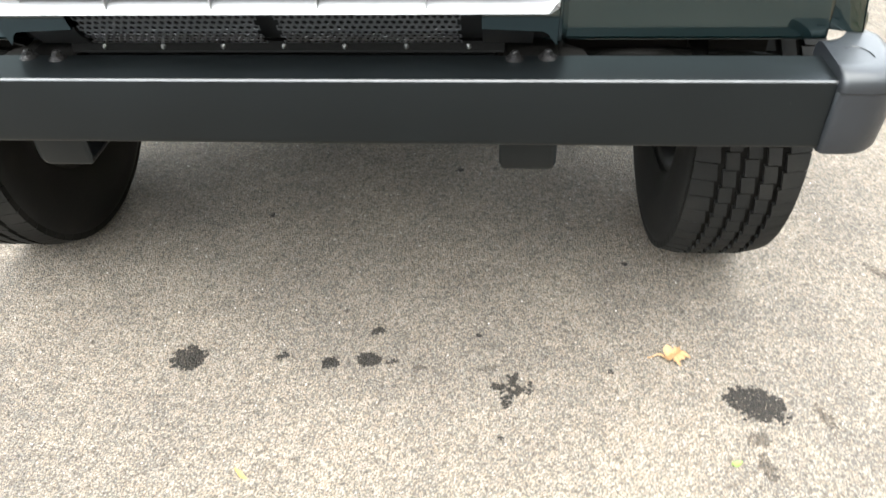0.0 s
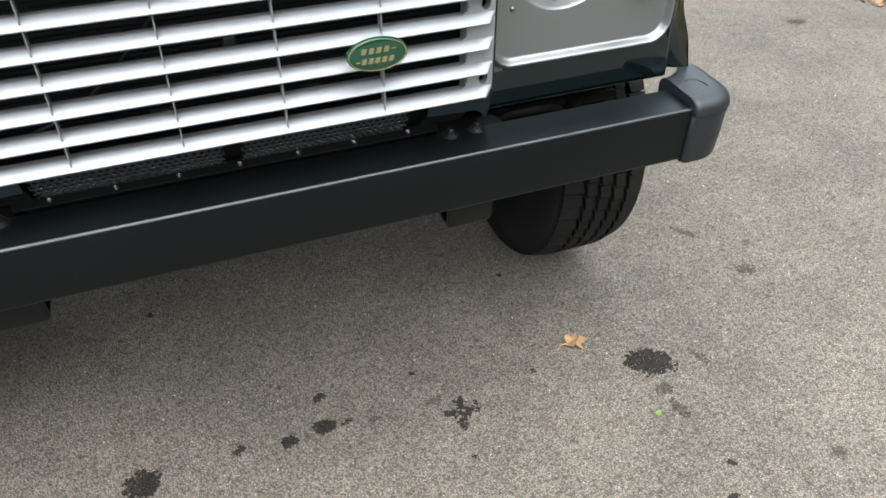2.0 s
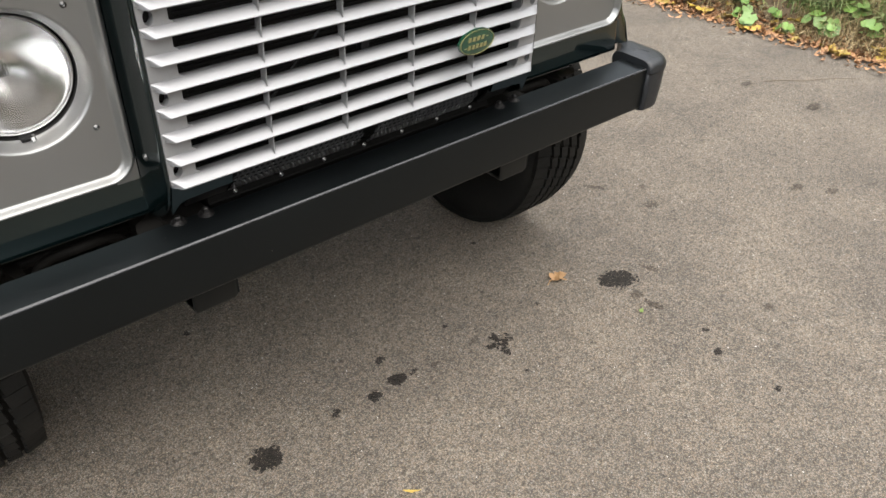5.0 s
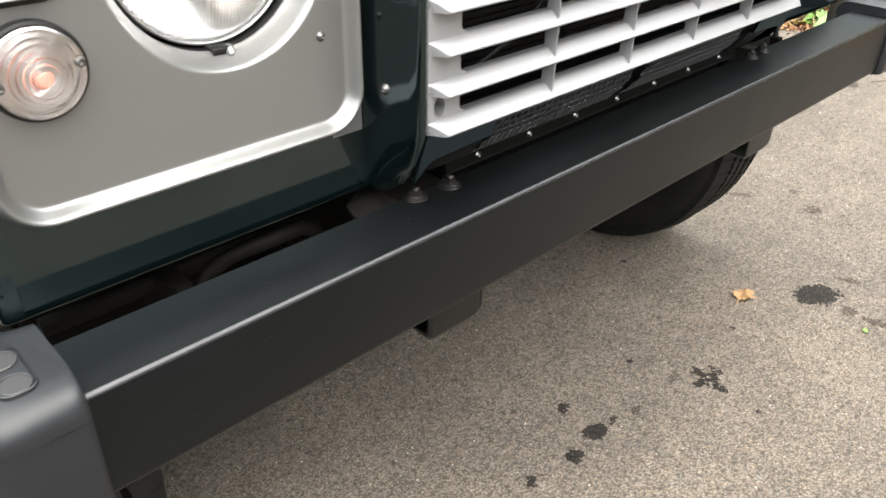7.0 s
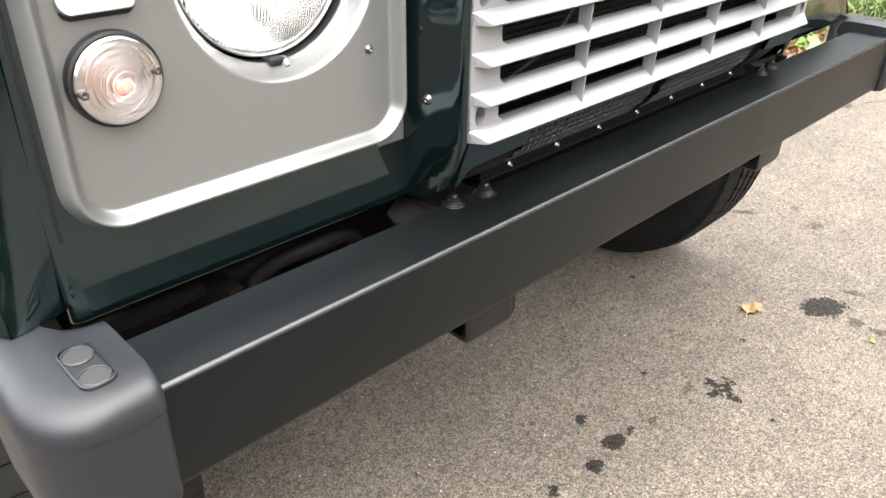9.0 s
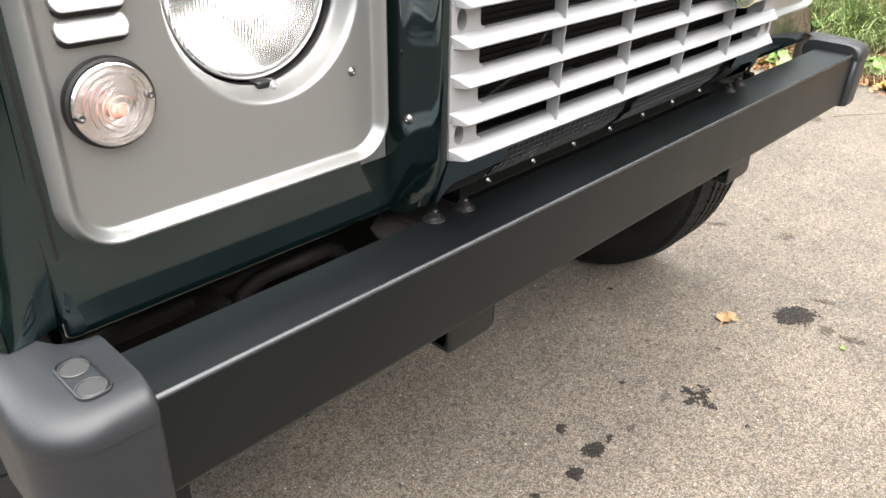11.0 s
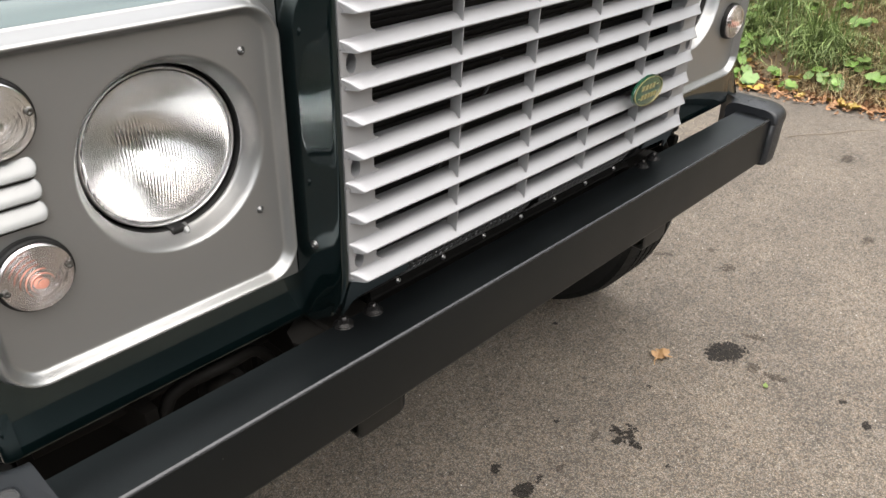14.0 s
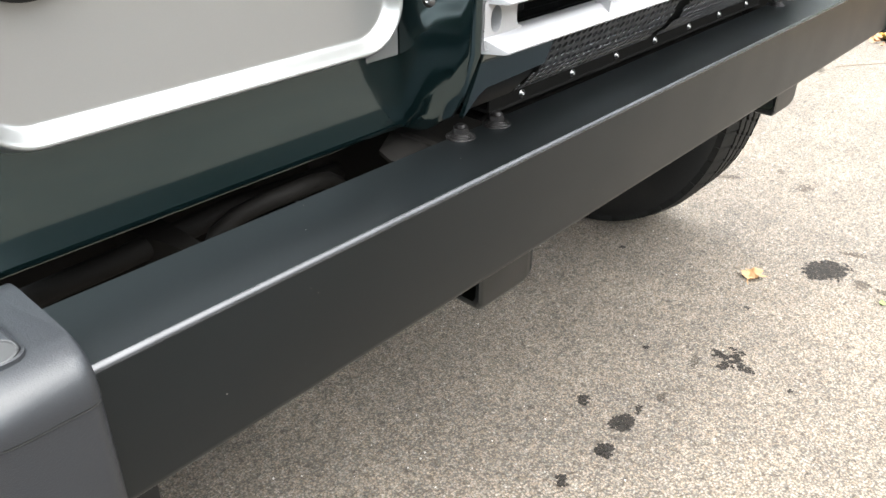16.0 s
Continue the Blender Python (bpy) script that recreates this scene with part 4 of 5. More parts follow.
def wheel(s, y):
    """A steel wheel and an all-terrain tyre: five ribs of slanted blocks over a rounded carcass."""
    R = 0.392
    at = STANCE.inverted() @ Matrix.Translation((s * 0.815, y, R)) @ pose(0, 0, 0, 0, s * 90, 0)
    bm = bmesh.new()
    lathe(bm, [(0.03, 0.055), (0.07, 0.06), (0.10, 0.035), (0.15, 0.03), (0.185, 0.045), (0.205, 0.085), (0.212, 0.092), (0.212, 0.085), (0.203, -0.085), (0.212, -0.092), (0.19, -0.075), (0.17, 0.0), (0.08, 0.0), (0.03, 0.0)], 48, closed=True)
    rim = part("wheel", bm, TRIM, car, "dark steel wheel with a chunky black tyre", smooth=True, m=at)
    bm = bmesh.new()
    side = [(0.205, -0.090), (0.225, -0.104), (0.265, -0.116), (0.305, -0.119), (0.340, -0.115), (0.365, -0.107), (0.376, -0.098)]
    prof = side + [(0.379, -0.05), (0.380, 0.0), (0.379, 0.05)] + [(r, -h) for r, h in side[::-1]]
    lathe(bm, prof, 84)
    smooth_angle(part("tyre", bm, TYRE, rim, "black all-terrain tyre"), 30)
    # near-black band that puts the shade of the grooves into the colour
    bm = bmesh.new()
    lathe(bm, [(0.370, -0.094), (0.3805, -0.090), (0.3815, 0.0), (0.3805, 0.090), (0.370, 0.094)], 84)
    part("tread_groove_shade", bm, GRIME_OR_GROOVE_SHADE, rim, "floor of the tread grooves, coloured dark as shade", smooth=True)
    bm = bmesh.new()
    n = 62
    cuts = [-0.106, -0.0560, -0.0190, 0.0190, 0.0560, 0.106]
    span = 2 * math.pi / n
    for k in range(5):
        for i in range(n):
            a0 = (i + 0.37 * k) * span
            # each block sits slightly askew, so the grooves have stepped edges; thin cross slots
            step = lambda e: 0.0060 * (e - 0.5)
            outline = []
            for e in (0.03, 0.5, 0.97):
                outline.append((a0 + e * span, cuts[k] + (0.0062 + step(e) if k else 0.0)))
            for e in (0.97, 0.5, 0.03):
                outline.append((a0 + e * span, cuts[k + 1] - (0.0062 - step(e) if k < 4 else 0.0)))
            lo, hi = [], []
            for a, hh in outline:
                drop = 0.0 if abs(hh) < 0.09 else 0.010
                lo.append(bm.verts.new(((0.376 - drop) * math.cos(a), (0.376 - drop) * math.sin(a), hh)))
                hi.append(bm.verts.new(((R - 0.0005 - drop) * math.cos(a), (R - 0.0005 - drop) * math.sin(a), hh)))
            bm.faces.new(hi)
            for j in range(6):
                bm.faces.new((lo[j], lo[(j + 1) % 6], hi[(j + 1) % 6], hi[j]))
    tagged(part("tread", bm, TYRE, rim, "zigzag rows of tread blocks"), kind="stuff")
    return rim


for s in (-1, 1):
    wheel(s, 0.630)
    wheel(s, 3.34)

bm = bmesh.new()
bmesh.ops.create_cone(bm, cap_ends=True, segments=24, radius1=0.05, radius2=0.05, depth=1.4, matrix=Matrix.Translation((0, 0.70, 0.392)) @ pose(0, 0, 0, 0, 90, 0))
bmesh.ops.create_uvsphere(bm, u_segments=20, v_segments=12, radius=0.14, matrix=Matrix.Translation((-0.2, 0.70, 0.40)))
part("front_axle", bm, DARK, car, smooth=True)

# ---- oil drips on the asphalt ----


def stain(x, y, rx, ry, turn=0.0, lobes=3, name="oil_stain", material=None, label="dark oil drip soaked into the asphalt", seed=1, fill=0.75, arms=()):
    """A ragged patch of darkened stone chips; each chip is its own small flake."""
    rng = random.Random(seed)
    centres = [(0.0, 0.0, 1.0)] + [(rng.uniform(-0.55, 0.55), rng.uniform(-0.55, 0.55), rng.uniform(0.35, 0.6)) for _ in range(lobes)] if not arms else [(a / rx, b / ry, k / rx) for a, b, k in arms]
    bm = bmesh.new()
    c, sn = math.cos(radians(turn)), math.sin(radians(turn))
    pitch = 0.0040
    nx, ny = int(1.5 * rx / pitch) + 1, int(1.5 * ry / pitch) + 1
    for i in range(-nx, nx + 1):
        for j in range(-ny, ny + 1):
            u, v = (i + rng.uniform(-0.4, 0.4)) * pitch, (j + rng.uniform(-0.4, 0.4)) * pitch
            inside = max(k - math.hypot(u / rx - a, v / ry - b) for a, b, k in centres)
            inside += 0.35 * noise.noise(Vector((u * 90 + seed, v * 90, seed * 0.7))) + rng.uniform(-0.1, 0.1)
            if inside < 0 or rng.random() > fill + inside * 0.6:
                continue
            px, py = x + c * u - sn * v, y + sn * u + c * v
            a0, r = rng.uniform(0, 6.28), rng.uniform(0.0026, 0.0038)
            vs = [bm.verts.new((px + r * rng.uniform(0.8, 1.2) * math.cos(a0 + k * 1.047), py + r * rng.uniform(0.8, 1.2) * math.sin(a0 + k * 1.047), 0.0006 + rng.uniform(0, 0.0005))) for k in range(6)]
            bm.faces.new(vs)
    if not bm.faces:
        bm.free()
        return None
    ob = part(name, bm, material or OIL)
    return tagged(ob, label, "stain", kind="structure")


for i, (x, y, rx, ry, turn, lobes, fill) in enumerate((
        (-0.328, 0.097, 0.036, 0.034, 0, 4, 0.85), (-0.124, 0.111, 0.014, 0.009, 30, 1, 0.8), (-0.018, 0.094, 0.018, 0.016, 0, 2, 0.85),
        (0.064, 0.108, 0.026, 0.017, -10, 3, 0.85), (0.072, 0.196, 0.015, 0.011, 10, 1, 0.8), (0.117, 0.104, 0.012, 0.007, 20, 1, 0.6),
        (0.298, 0.188, 0.006, 0.006, 0, 0, 0.8), (0.576, 0.090, 0.006, 0.006, 0, 0, 0.8), (0.645, 0.448, 0.008, 0.008, 0, 0, 0.8),
        (-0.277, 0.640, 0.010, 0.009, 0, 1, 0.6), (0.223, 0.875, 0.012, 0.010, 0, 1, 0.6), (0.849, -0.305, 0.009, 0.008, 0, 0, 0.7),
        (0.348, -0.089, 0.005, 0.005, 0, 0, 0.7), (0.80, -0.378, 0.016, 0.010, 20, 1, 0.6), (0.792, -0.560, 0.012, 0.008, 0, 1, 0.5))):
    stain(x, y, rx, ry, turn, lobes, seed=i + 3, fill=fill)
stain(0.372, 0.033, 0.04, 0.04, seed=45, fill=1.0, label="star-shaped oil splash soaked into the asphalt",
      arms=((-0.0030, -0.0040, 0.0112), (-0.0174, 0.0008, 0.0103), (-0.0278, 0.0048, 0.0095), (-0.0006, 0.0120, 0.0086), (0.0018, 0.0248, 0.0112), (-0.0110, -0.0184, 0.0103), (-0.0166, -0.0312, 0.0103), (0.0162, 0.0008, 0.0069), (0.0290, 0.0040, 0.0095), (0.0354, 0.0120, 0.0069)))
stain(0.850, 0.012, 0.060, 0.040, -24, 4, seed=41, fill=0.76, label="broad oval oil stain soaked into the asphalt")
for i, (x, y, rx, ry, turn) in enumerate(((0.835, -0.077, 0.022, 0.018, 0), (0.832, -0.137, 0.034, 0.012, -84), (0.973, -0.018, 0.030, 0.013, -74),
                                          (1.232, 0.430, 0.042, 0.012, -60), (1.295, 0.218, 0.026, 0.020, 0), (0.320, 0.0905, 0.018, 0.006, 10), (2.528, 0.262, 0.05, 0.025, 10),
                                          (2.536, 0.598, 0.035, 0.02, 0), (1.080, -0.362, 0.016, 0.012, 0), (1.80, -0.06, 0.03, 0.018, 0), (1.87, -0.156, 0.03, 0.016, 0),
                                          (0.176, 0.089, 0.012, 0.008, 0), (1.37, 0.315, 0.016, 0.012, 0), (2.665, 1.61, 0.05, 0.03, 0))):
    stain(x, y, rx, ry, turn, 3, "damp_mark", DAMP, "faint grey damp mark on the asphalt", seed=i + 70, fill=0.62)

# loose pale grit
rng = random.Random(11)
bm = bmesh.new()
for _ in range(1500):
    x, y = rng.uniform(-1.2, 3.2), rng.uniform(-1.0, 2.2)
    r = rng.uniform(0.0012, 0.0032)
    m = Matrix.Translation((x, y, r * 0.5)) @ Euler((rng.uniform(0, 3), rng.uniform(0, 3), rng.uniform(0, 3))).to_matrix().to_4x4() @ Matrix.Diagonal((r, r * rng.uniform(0.6, 1), r * 0.7, 1))
    vs = [bm.verts.new(m @ Vector(p)) for p in ((1, 0, 0), (-1, 0, 0), (0, 1, 0), (0, -1, 0), (0, 0, 1), (0, 0, -1))]
    for a, b, c in ((0, 2, 4), (2, 1, 4), (1, 3, 4), (3, 0, 4), (2, 0, 5), (1, 2, 5), (3, 1, 5), (0, 3, 5)):
        bm.faces.new((vs[a], vs[b], vs[c]))
tagged(part("loose_grit", bm, GRIT), "pale loose grit on the asphalt", "grit", kind="stuff")

# ---- leaves ----


def leaf_into(bm, m, length, width, curl=0.3, rng=random, lobed=False):
    """A pointed leaf blade with a midrib fold and a curl, as two rows of quads."""
    n = 6
    rows = []
    for i in range(n + 1):
        t = i / n
        w = width * math.sin(math.pi * min(0.97, max(0.03, t)) ** 0.8) * (1 + (0.35 * ((i % 2) * 2 - 1) if lobed and 0 < i < n else 0))
        z = curl * length * (t - 0.5) ** 2 + rng.uniform(-0.03, 0.03) * length
        rows.append([bm.verts.new(m @ Vector((length * (t - 0.5), k * w / 2, z + abs(k) * width * 0.18 * (1 + rng.uniform(-0.5, 0.5))))) for k in (-1, 0, 1)])
    for a, b in zip(rows, rows[1:]):
        for k in (0, 1):
            bm.faces.new((a[k], a[k + 1], b[k + 1], b[k]))


def fallen_leaf(name, x, y, z, length, width, turn, material, label, seed, lobed=False, curl=0.5, tilt=0.0):
    rng = random.Random(seed)
    bm = bmesh.new()
    leaf_into(bm, Matrix.Identity(4), length, width, curl, rng, lobed)
    low = min(v.co.z for v in bm.verts)
    for v in bm.verts:
        v.co.z -= low
    ob = part(name, bm, material, smooth=True, m=pose(x, y, z, tilt, 0, turn))
    return tagged(ob, label, "leaf")


def crumpled_leaf():
    """A dried lobed leaf: one crumpled blade with torn points, its stalk curled beside it."""
    bm = bmesh.new()
    n = 44
    rings = []
    for j in range(6):
        q = (j + 0.35) / 5.35
        ring = []
        for i in range(n):
            a = 2 * math.pi * i / n
            reach = 0.0205 + 0.0040 * math.cos(5 * a + 0.8) + 0.0030 * math.cos(11 * a + 2.0) + 0.004 * math.cos(2 * a)
            reach *= 1.0 + 0.25 * noise.noise(Vector((math.cos(a) * 2.2, math.sin(a) * 2.2, 7.1)))
            x, y = reach * q * math.cos(a), 1.25 * reach * q * math.sin(a)
            fold = 0.0055 * noise.noise(Vector((x * 70, y * 70, 1.7))) + 0.006 * q * q * math.cos(3 * a + 0.5) + 0.004 * math.sin(x * 150)
            ring.append((x, y, 0.006 + fold))
        rings.append(ring)
    loft(bm, rings, closed=True, caps=False)
    bm.faces.new(list(bm.verts)[:n])
    stalk = [Vector((-0.024 - 0.007 * k, -0.006 + 0.005 * math.sin(0.9 * k), 0.006 + 0.002 * math.sin(1.3 * k))) for k in range(6)]
    loft(bm, [[(p.x, p.y + r * math.cos(a), p.z + r * math.sin(a)) for a in [k * 1.2566 for k in range(5)]] for p, r in zip(stalk, (0.0030, 0.0024, 0.0018, 0.0016, 0.0015, 0.0012))])
    low = min(v.co.z for v in bm.verts)
    for v in bm.verts:
        v.co.z -= low
    ob = part("dry_leaf", bm, STRAWLEAF, smooth=True, m=pose(0.712, 0.133, 0.0008))
    return tagged(ob, "crumpled tan dry leaf lying on the asphalt", "leaf")


crumpled_leaf()
fallen_leaf("green_leaf", 0.779, -0.134, 0.0008, 0.023, 0.013, 20, LIMELEAF, "small bright lime green leaf on the asphalt", 3)
fallen_leaf("yellow_leaf", -0.128, -0.197, 0.0008, 0.042, 0.0075, -40, LEAFYELLOW, "narrow yellow-green leaf on the asphalt", 4)

# ---- bank with grass, weeds and leaf litter ----


def bank_z(x, y):
    k = x - 3.27 - 0.06 * noise.noise(Vector((0.3, y * 1.7, 0)))
    if k <= 0:
        return -0.02
    h = 0.62 * k if k < 2.2 else 0.62 * 2.2 + 0.1 * (k - 2.2)
    return h * sstep(-0.1, 0.25, k) + 0.05 * noise.noise(Vector((x * 3.1, y * 3.1, 1.7))) * min(1, k * 4) - 0.005


bm = bmesh.new()
xs = [3.2 + 0.06 * i for i in range(30)] + [5.0 + 0.5 * i for i in range(12)]
ys = [-14 + 1.0 * i for i in range(13)] + [-1.0 + 0.07 * i for i in range(62)] + [3.5 + 1.0 * i for i in range(20)]
rows = [[bm.verts.new((x, y, bank_z(x, y))) for y in ys] for x in xs]
for a, b in zip(rows, rows[1:]):
    for j in range(len(ys) - 1):
        bm.faces.new((a[j], a[j + 1], b[j + 1], b[j]))
bank = part("bank", bm, SOIL, smooth=True)
tagged(bank, "sloping earth bank with dry roots and litter", "bank", kind="structure")


def blades(name, material, spots, count, length, width, seed, label, category):
    rng = random.Random(seed)
    bm = bmesh.new()
    for x, y in spots:
        for _ in range(count):
            bx, by = x + rng.gauss(0, 0.035), y + rng.gauss(0, 0.05)
            L = length * rng.uniform(0.5, 1.25)
            az = rng.gauss(math.pi, 1.1)
            lean = rng.uniform(0.2, 1.0)
            base = Vector((bx, by, bank_z(bx, by) - 0.01))
            side = Vector((-math.sin(az), math.cos(az), 0)) * width * rng.uniform(0.6, 1.3)
            prev = None
            for i in range(6):
                t = i / 5
                p = base + Vector((math.cos(az), math.sin(az), 0)) * (L * lean * t * t * 0.9) + Vector((0, 0, L * (t * 0.9 - 0.85 * lean * t * t)))
                p.z = max(p.z, bank_z(p.x, p.y) + 0.004, 0.004)
                w = side * (1 - t) ** 0.7
                pair = (bm.verts.new(p - w), bm.verts.new(p + w)) if i < 5 else (bm.verts.new(p),)
                if prev:
                    if len(pair) == 2:
                        bm.faces.new((prev[0], prev[1], pair[1], pair[0]))
                    else:
                        bm.faces.new((prev[0], prev[1], pair[0]))
                prev = pair
    ob = part(name, bm, material, smooth=True)
    return tagged(ob, label, category, kind="stuff")


rng = random.Random(21)
near = [(3.43 + 0.95 * rng.random() ** 1.1, rng.uniform(-0.3, 2.7)) for _ in range(300)]
near = [p for p in near if noise.noise(Vector((p[0] * 2.6, p[1] * 2.6, 5.1))) > 0.06 and not (p[1] < 0.74 and rng.random() < 0.85)]
blades("grass", GRASS, near, 34, 0.22, 0.0042, 22, "long drooping green grass on the bank", "grass")
tufts = [(3.62, 0.83), (3.60, 0.77), (3.54, 0.70), (3.53, 0.84), (3.66, 0.88), (3.75, 1.16), (3.58, 1.30), (3.61, 1.09), (3.82, 1.02), (3.70, 1.45), (3.58, 1.27), (3.65, 1.62), (3.75, 1.76), (3.60, 1.90), (3.70, 2.12), (3.65, 2.42),
         (3.92, 0.72), (3.95, 1.22), (3.50, 0.36), (3.72, 0.10), (3.85, 0.42), (4.05, 0.95), (4.10, 1.55)]
blades("grass_tufts", GRASS, tufts, 120, 0.34, 0.0044, 27, "dense tufts of arching green grass on the bank", "grass")
blades("dry_grass", STRAW, [(3.32 + 0.9 * rng.random(), rng.uniform(-0.5, 3.0) if k % 2 else rng.uniform(-0.3, 0.8)) for k in range(560)], 20, 0.20, 0.0026, 23, "dry straw-coloured grass stems on the bank", "grass")
blades("far_grass", GRASS, [(3.5 + 2.2 * rng.random(), rng.uniform(-8, 14)) for _ in range(420)], 14, 0.34, 0.008, 24, "rough green grass farther along the bank", "grass")


def weed(x, y, n, size, seed):
    """Low broad-leaved weed: round leaves on thin stalks from one root."""
    rng = random.Random(seed)
    z = max(0.0, bank_z(x, y))
    root = new("broadleaf_weed")
    root.matrix_basis = pose(x, y, z)
    tagged(root, "low weed with rounded bright green leaves on the bank", "plant", group="weeds on the bank")
    bm = bmesh.new()
    tips = []
    for i in range(n):
        az = rng.uniform(1.6, 4.7) if rng.random() < 0.7 else rng.uniform(0, 6.28)
        out, up = size * rng.uniform(0.5, 1.6), size * rng.uniform(0.5, 1.7)
        tip = Vector((out * math.cos(az), out * math.sin(az), up))
        tips.append((tip, az))
        side = Vector((-math.sin(az), math.cos(az), 0)) * 0.0016
        a, b = [bm.verts.new(v) for v in (-side, side)]
        c, d = [bm.verts.new(tip + v) for v in (side, -side)]
        bm.faces.new((a, b, c, d))
    part("stalks", bm, LEAFGREEN, root)
    for tip, az in tips:
        bm = bmesh.new()
        r = size * rng.uniform(0.55, 1.0)
        m = Matrix.Translation(tip) @ pose(0, 0, 0, rng.uniform(-20, 20), rng.uniform(5, 50), math.degrees(az))
        c = bm.verts.new(m @ Vector((0, 0, -0.1 * r)))
        ring = []
        for k in range(14):
            a = 2 * math.pi * k / 14
            q = r * (0.92 + 0.08 * math.cos(7 * a)) * (1 - 0.45 * math.exp(-((a - math.pi) / 0.35) ** 2))
            ring.append(bm.verts.new(m @ Vector((q * math.cos(a), q * math.sin(a) * 0.92, 0.06 * r * math.cos(3 * a)))))
        for k in range(14):
            bm.faces.new((c, ring[k], ring[(k + 1) % 14]))
        part("leaf", bm, LEAFGREEN, root, smooth=True)


rng = random.Random(31)
for i, (x, y, n, size) in enumerate(((3.42, 0.72, 9, 0.058), (3.40, 0.65, 7, 0.050), (3.58, 1.10, 6, 0.050), (3.41, 0.97, 4, 0.036), (3.31, 1.03, 4, 0.050), (3.41, 1.20, 5, 0.048), (3.43, 0.43, 8, 0.050),
                                     (3.40, 1.38, 6, 0.05), (3.36, 1.62, 7, 0.05), (3.44, 0.18, 7, 0.06), (3.85, 0.80, 6, 0.045), (3.38, 1.95, 7, 0.055), (3.45, 2.4, 7, 0.06), (3.90, 1.12, 6, 0.045), (3.66, 1.52, 6, 0.045), (3.52, 0.58, 8, 0.052), (3.60, 0.90, 7, 0.046), (3.74, 0.66, 7, 0.050), (3.80, 0.98, 8, 0.044), (3.50, 1.22, 8, 0.050), (3.95, 0.88, 7, 0.044), (3.72, 1.30, 7, 0.050), (3.56, 1.75, 8, 0.052), (3.66, 0.36, 7, 0.050), (3.88, 1.40, 7, 0.046), (3.34, 0.84, 4, 0.040), (3.35, 1.14, 5, 0.040), (4.05, 1.18, 7, 0.050), (3.62, 2.05, 7, 0.05))):
    weed(x, y, n, size, 40 + i)

# leaf litter along the foot of the bank
rng = random.Random(51)
bm = bmesh.new()
for _ in range(6500):
    y = rng.uniform(-0.8, 3.0)
    x = 3.31 + rng.gauss(-0.02, 0.07) if rng.random() < 0.5 else 3.35 + 1.0 * rng.random()
    z = max(0.003, bank_z(x, y) + 0.006) + rng.uniform(0, 0.012)
    L = rng.uniform(0.012, 0.045)
    m = Matrix.Translation((x, y, z)) @ Euler((rng.gauss(0, 0.35), rng.gauss(0, 0.35), rng.uniform(0, 6.28))).to_matrix().to_4x4()
    leaf_into(bm, m, L, L * rng.uniform(0.3, 0.7), rng.uniform(0.2, 0.9), rng, rng.random() < 0.4)
tagged(part("leaf_litter", bm, LEAFBROWN, smooth=True), "orange-brown leaf litter along the foot of the bank", "leaves", kind="stuff")
rng = random.Random(61)
for i in range(150):
    y = rng.uniform(-0.1, 2.2)
    x = 3.30 + rng.gauss(0, 0.06) if i % 3 == 0 else 3.4 + 0.75 * rng.random()
    col, lab = ((LEAFYELLOW, "large fallen yellow leaf by the bank"), (LEAFBROWN, "large fallen orange-brown leaf by the bank"), (PALELEAF, "large fallen pale tan leaf on the bank"))[i % 3]
    fallen_leaf("fallen_leaf", x, y, max(0.006, bank_z(x, y) + 0.02), rng.uniform(0.06, 0.11), rng.uniform(0.04, 0.07), rng.uniform(0, 360), col, lab, 200 + i, True, 0.5, rng.uniform(-15, 15))["group"] = "leaves by the bank"

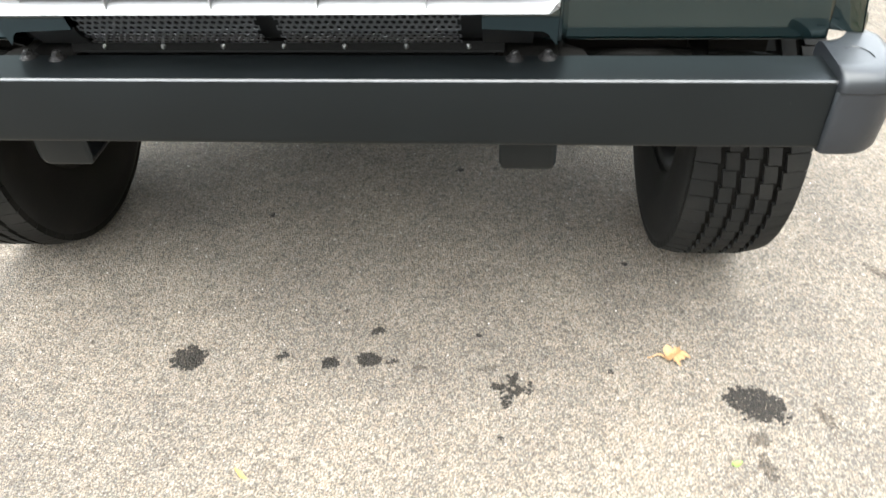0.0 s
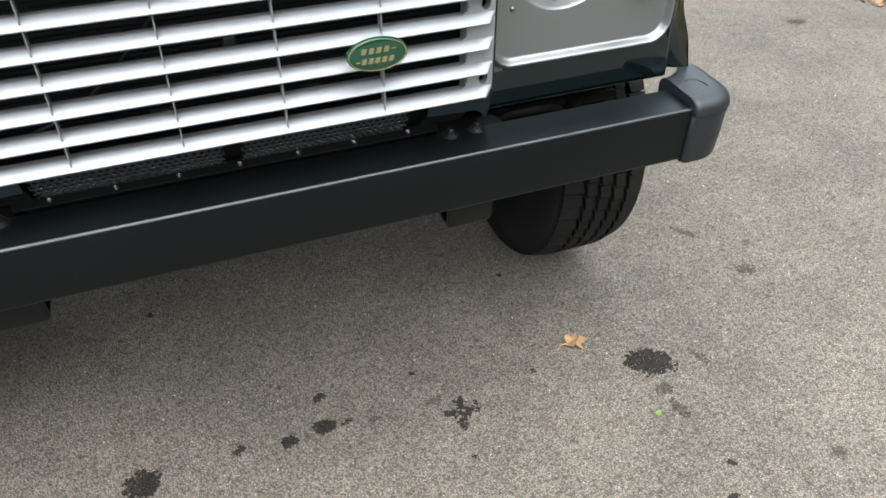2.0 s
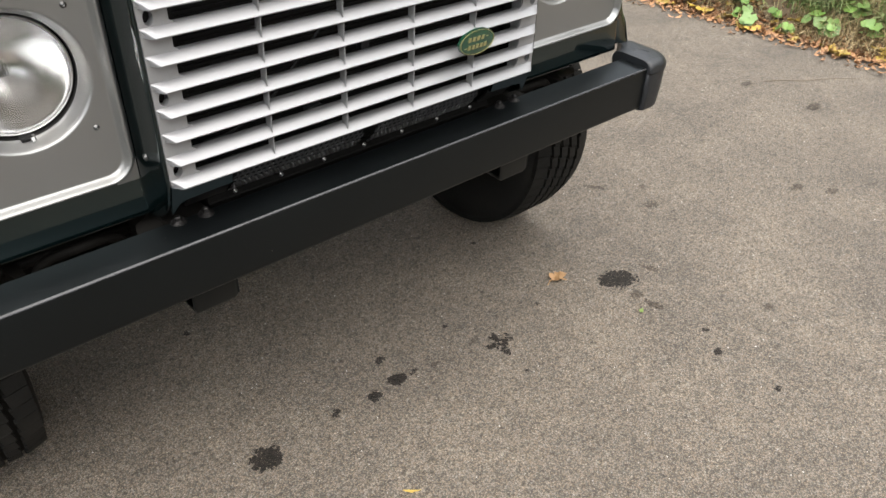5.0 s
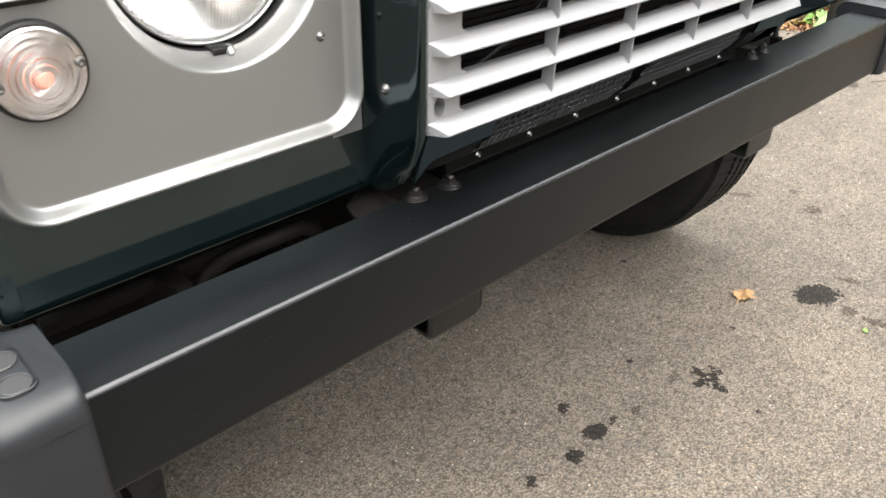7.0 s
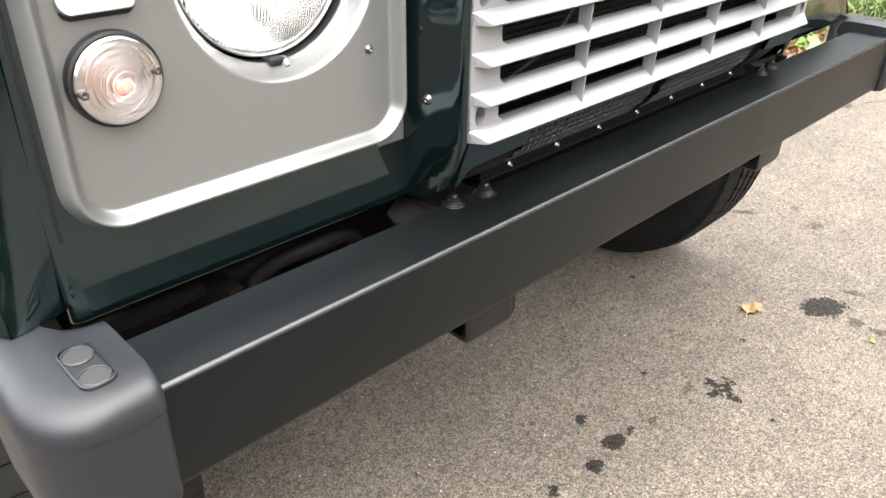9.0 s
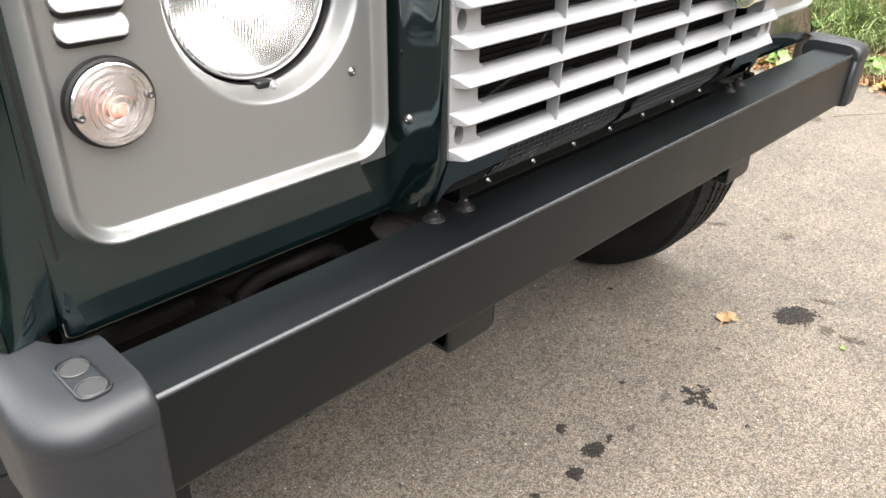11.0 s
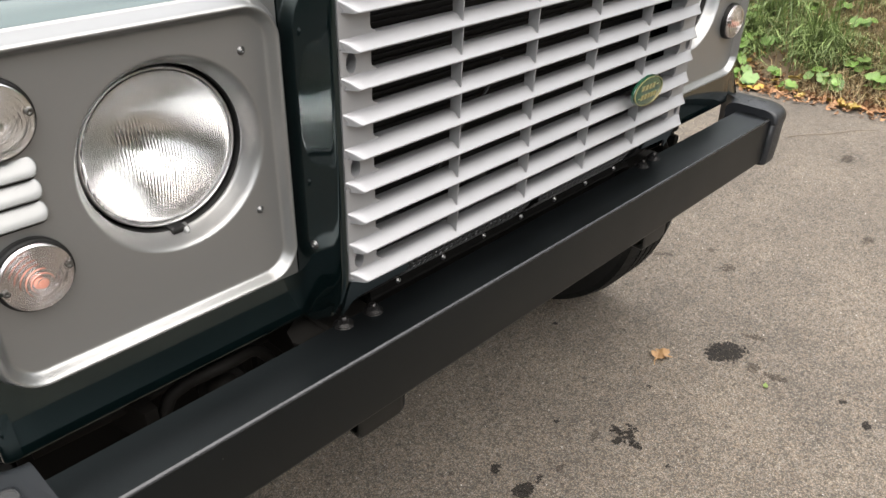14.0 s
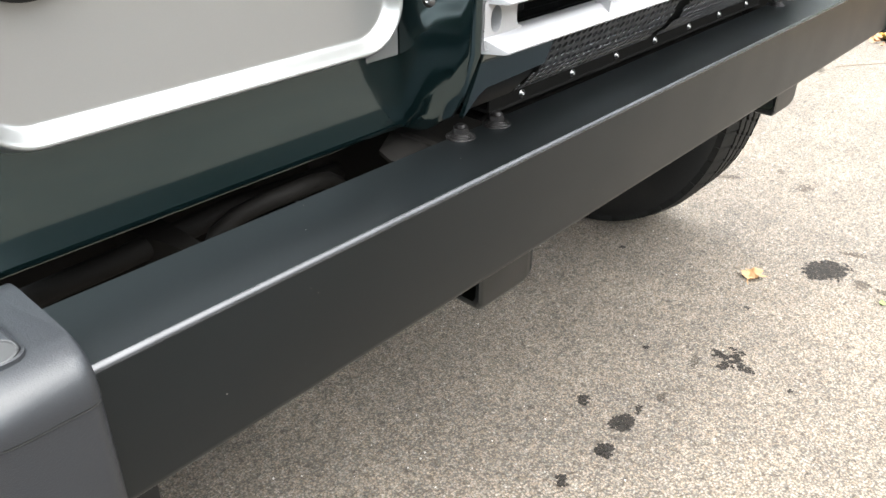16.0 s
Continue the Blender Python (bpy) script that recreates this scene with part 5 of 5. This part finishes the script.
# twig on the asphalt
bm = bmesh.new()
pts = [Vector((2.62 + 0.075 * i, 0.56 - 0.055 * i + 0.012 * math.sin(2.1 * i), 0.003)) for i in range(6)]
loft(bm, [[(p.x + r * math.cos(a), p.y, p.z + r * math.sin(a)) for a in [k * 1.0472 for k in range(6)]] for p, r in zip(pts, (0.0025, 0.0024, 0.0022, 0.002, 0.0017, 0.0012))])
tagged(part("twig", bm, TWIG), "thin dry twig lying on the asphalt", "twig")

# ---- far belt of trees that closes the place ----
bm = bmesh.new()
n, tiers = 420, 18
rows = []
for j in range(tiers + 1):
    row = []
    for i in range(n):
        a = 2 * math.pi * i / n
        d = Vector((math.cos(a), math.sin(a), 0))
        top = 4.2 + 1.8 * noise.noise(Vector((d.x * 3, d.y * 3, 0.4))) + 0.9 * noise.noise(Vector((d.x * 11, d.y * 11, 2.4)))
        # the unseen left side is assumed: lower and closer, to shape the paint's reflections
        top *= 1.0 - 0.50 * sstep(-0.15, -0.6, d.x)
        # tall above the bank, open beyond the vehicle
        top *= 1.0 + 1.2 * sstep(-0.1, 0.45, d.x) * (1 - sstep(0.5, 0.8, d.y)) - 0.5 * sstep(0.6, 0.9, d.y)
        r = 14.0 + 1.4 * noise.noise(Vector((d.x * 6, d.y * 6, j * 0.6))) + 0.5 * noise.noise(Vector((d.x * 30, d.y * 30, j * 1.1))) + 1.2 * (j / tiers) ** 3
        z = top * j / tiers
        tuft = Vector((r * d.y * 1.6, z * 2.6, d.x * 8))
        rough = 0.16 * noise.noise(tuft) + 0.09 * noise.noise(tuft * 2.7)
        row.append(bm.verts.new((r * d.x * (1 if d.x > 0 else 0.38) + 0.5 + rough * (1 if d.x > 0 else 1.3), r * d.y + rough, z + (0.6 * rough if j else 0) - 0.02)))
    rows.append(row)
for reach, drop in ((1.10, 0.35), (1.25, 3.0)):
    rows.append([bm.verts.new(((v.co.x - 0.5) * reach + 0.5 - (0.7 * reach if v.co.x < 0 else 0), v.co.y * reach, max(-0.02, v.co.z - drop))) for v in rows[tiers]])
for a, b in zip(rows, rows[1:]):
    for i in range(n):
        bm.faces.new((a[i], a[(i + 1) % n], b[(i + 1) % n], b[i]))
tagged(part("backdrop", bm, TREES, smooth=True), "dark belt of trees round the drive", "trees", kind="structure")
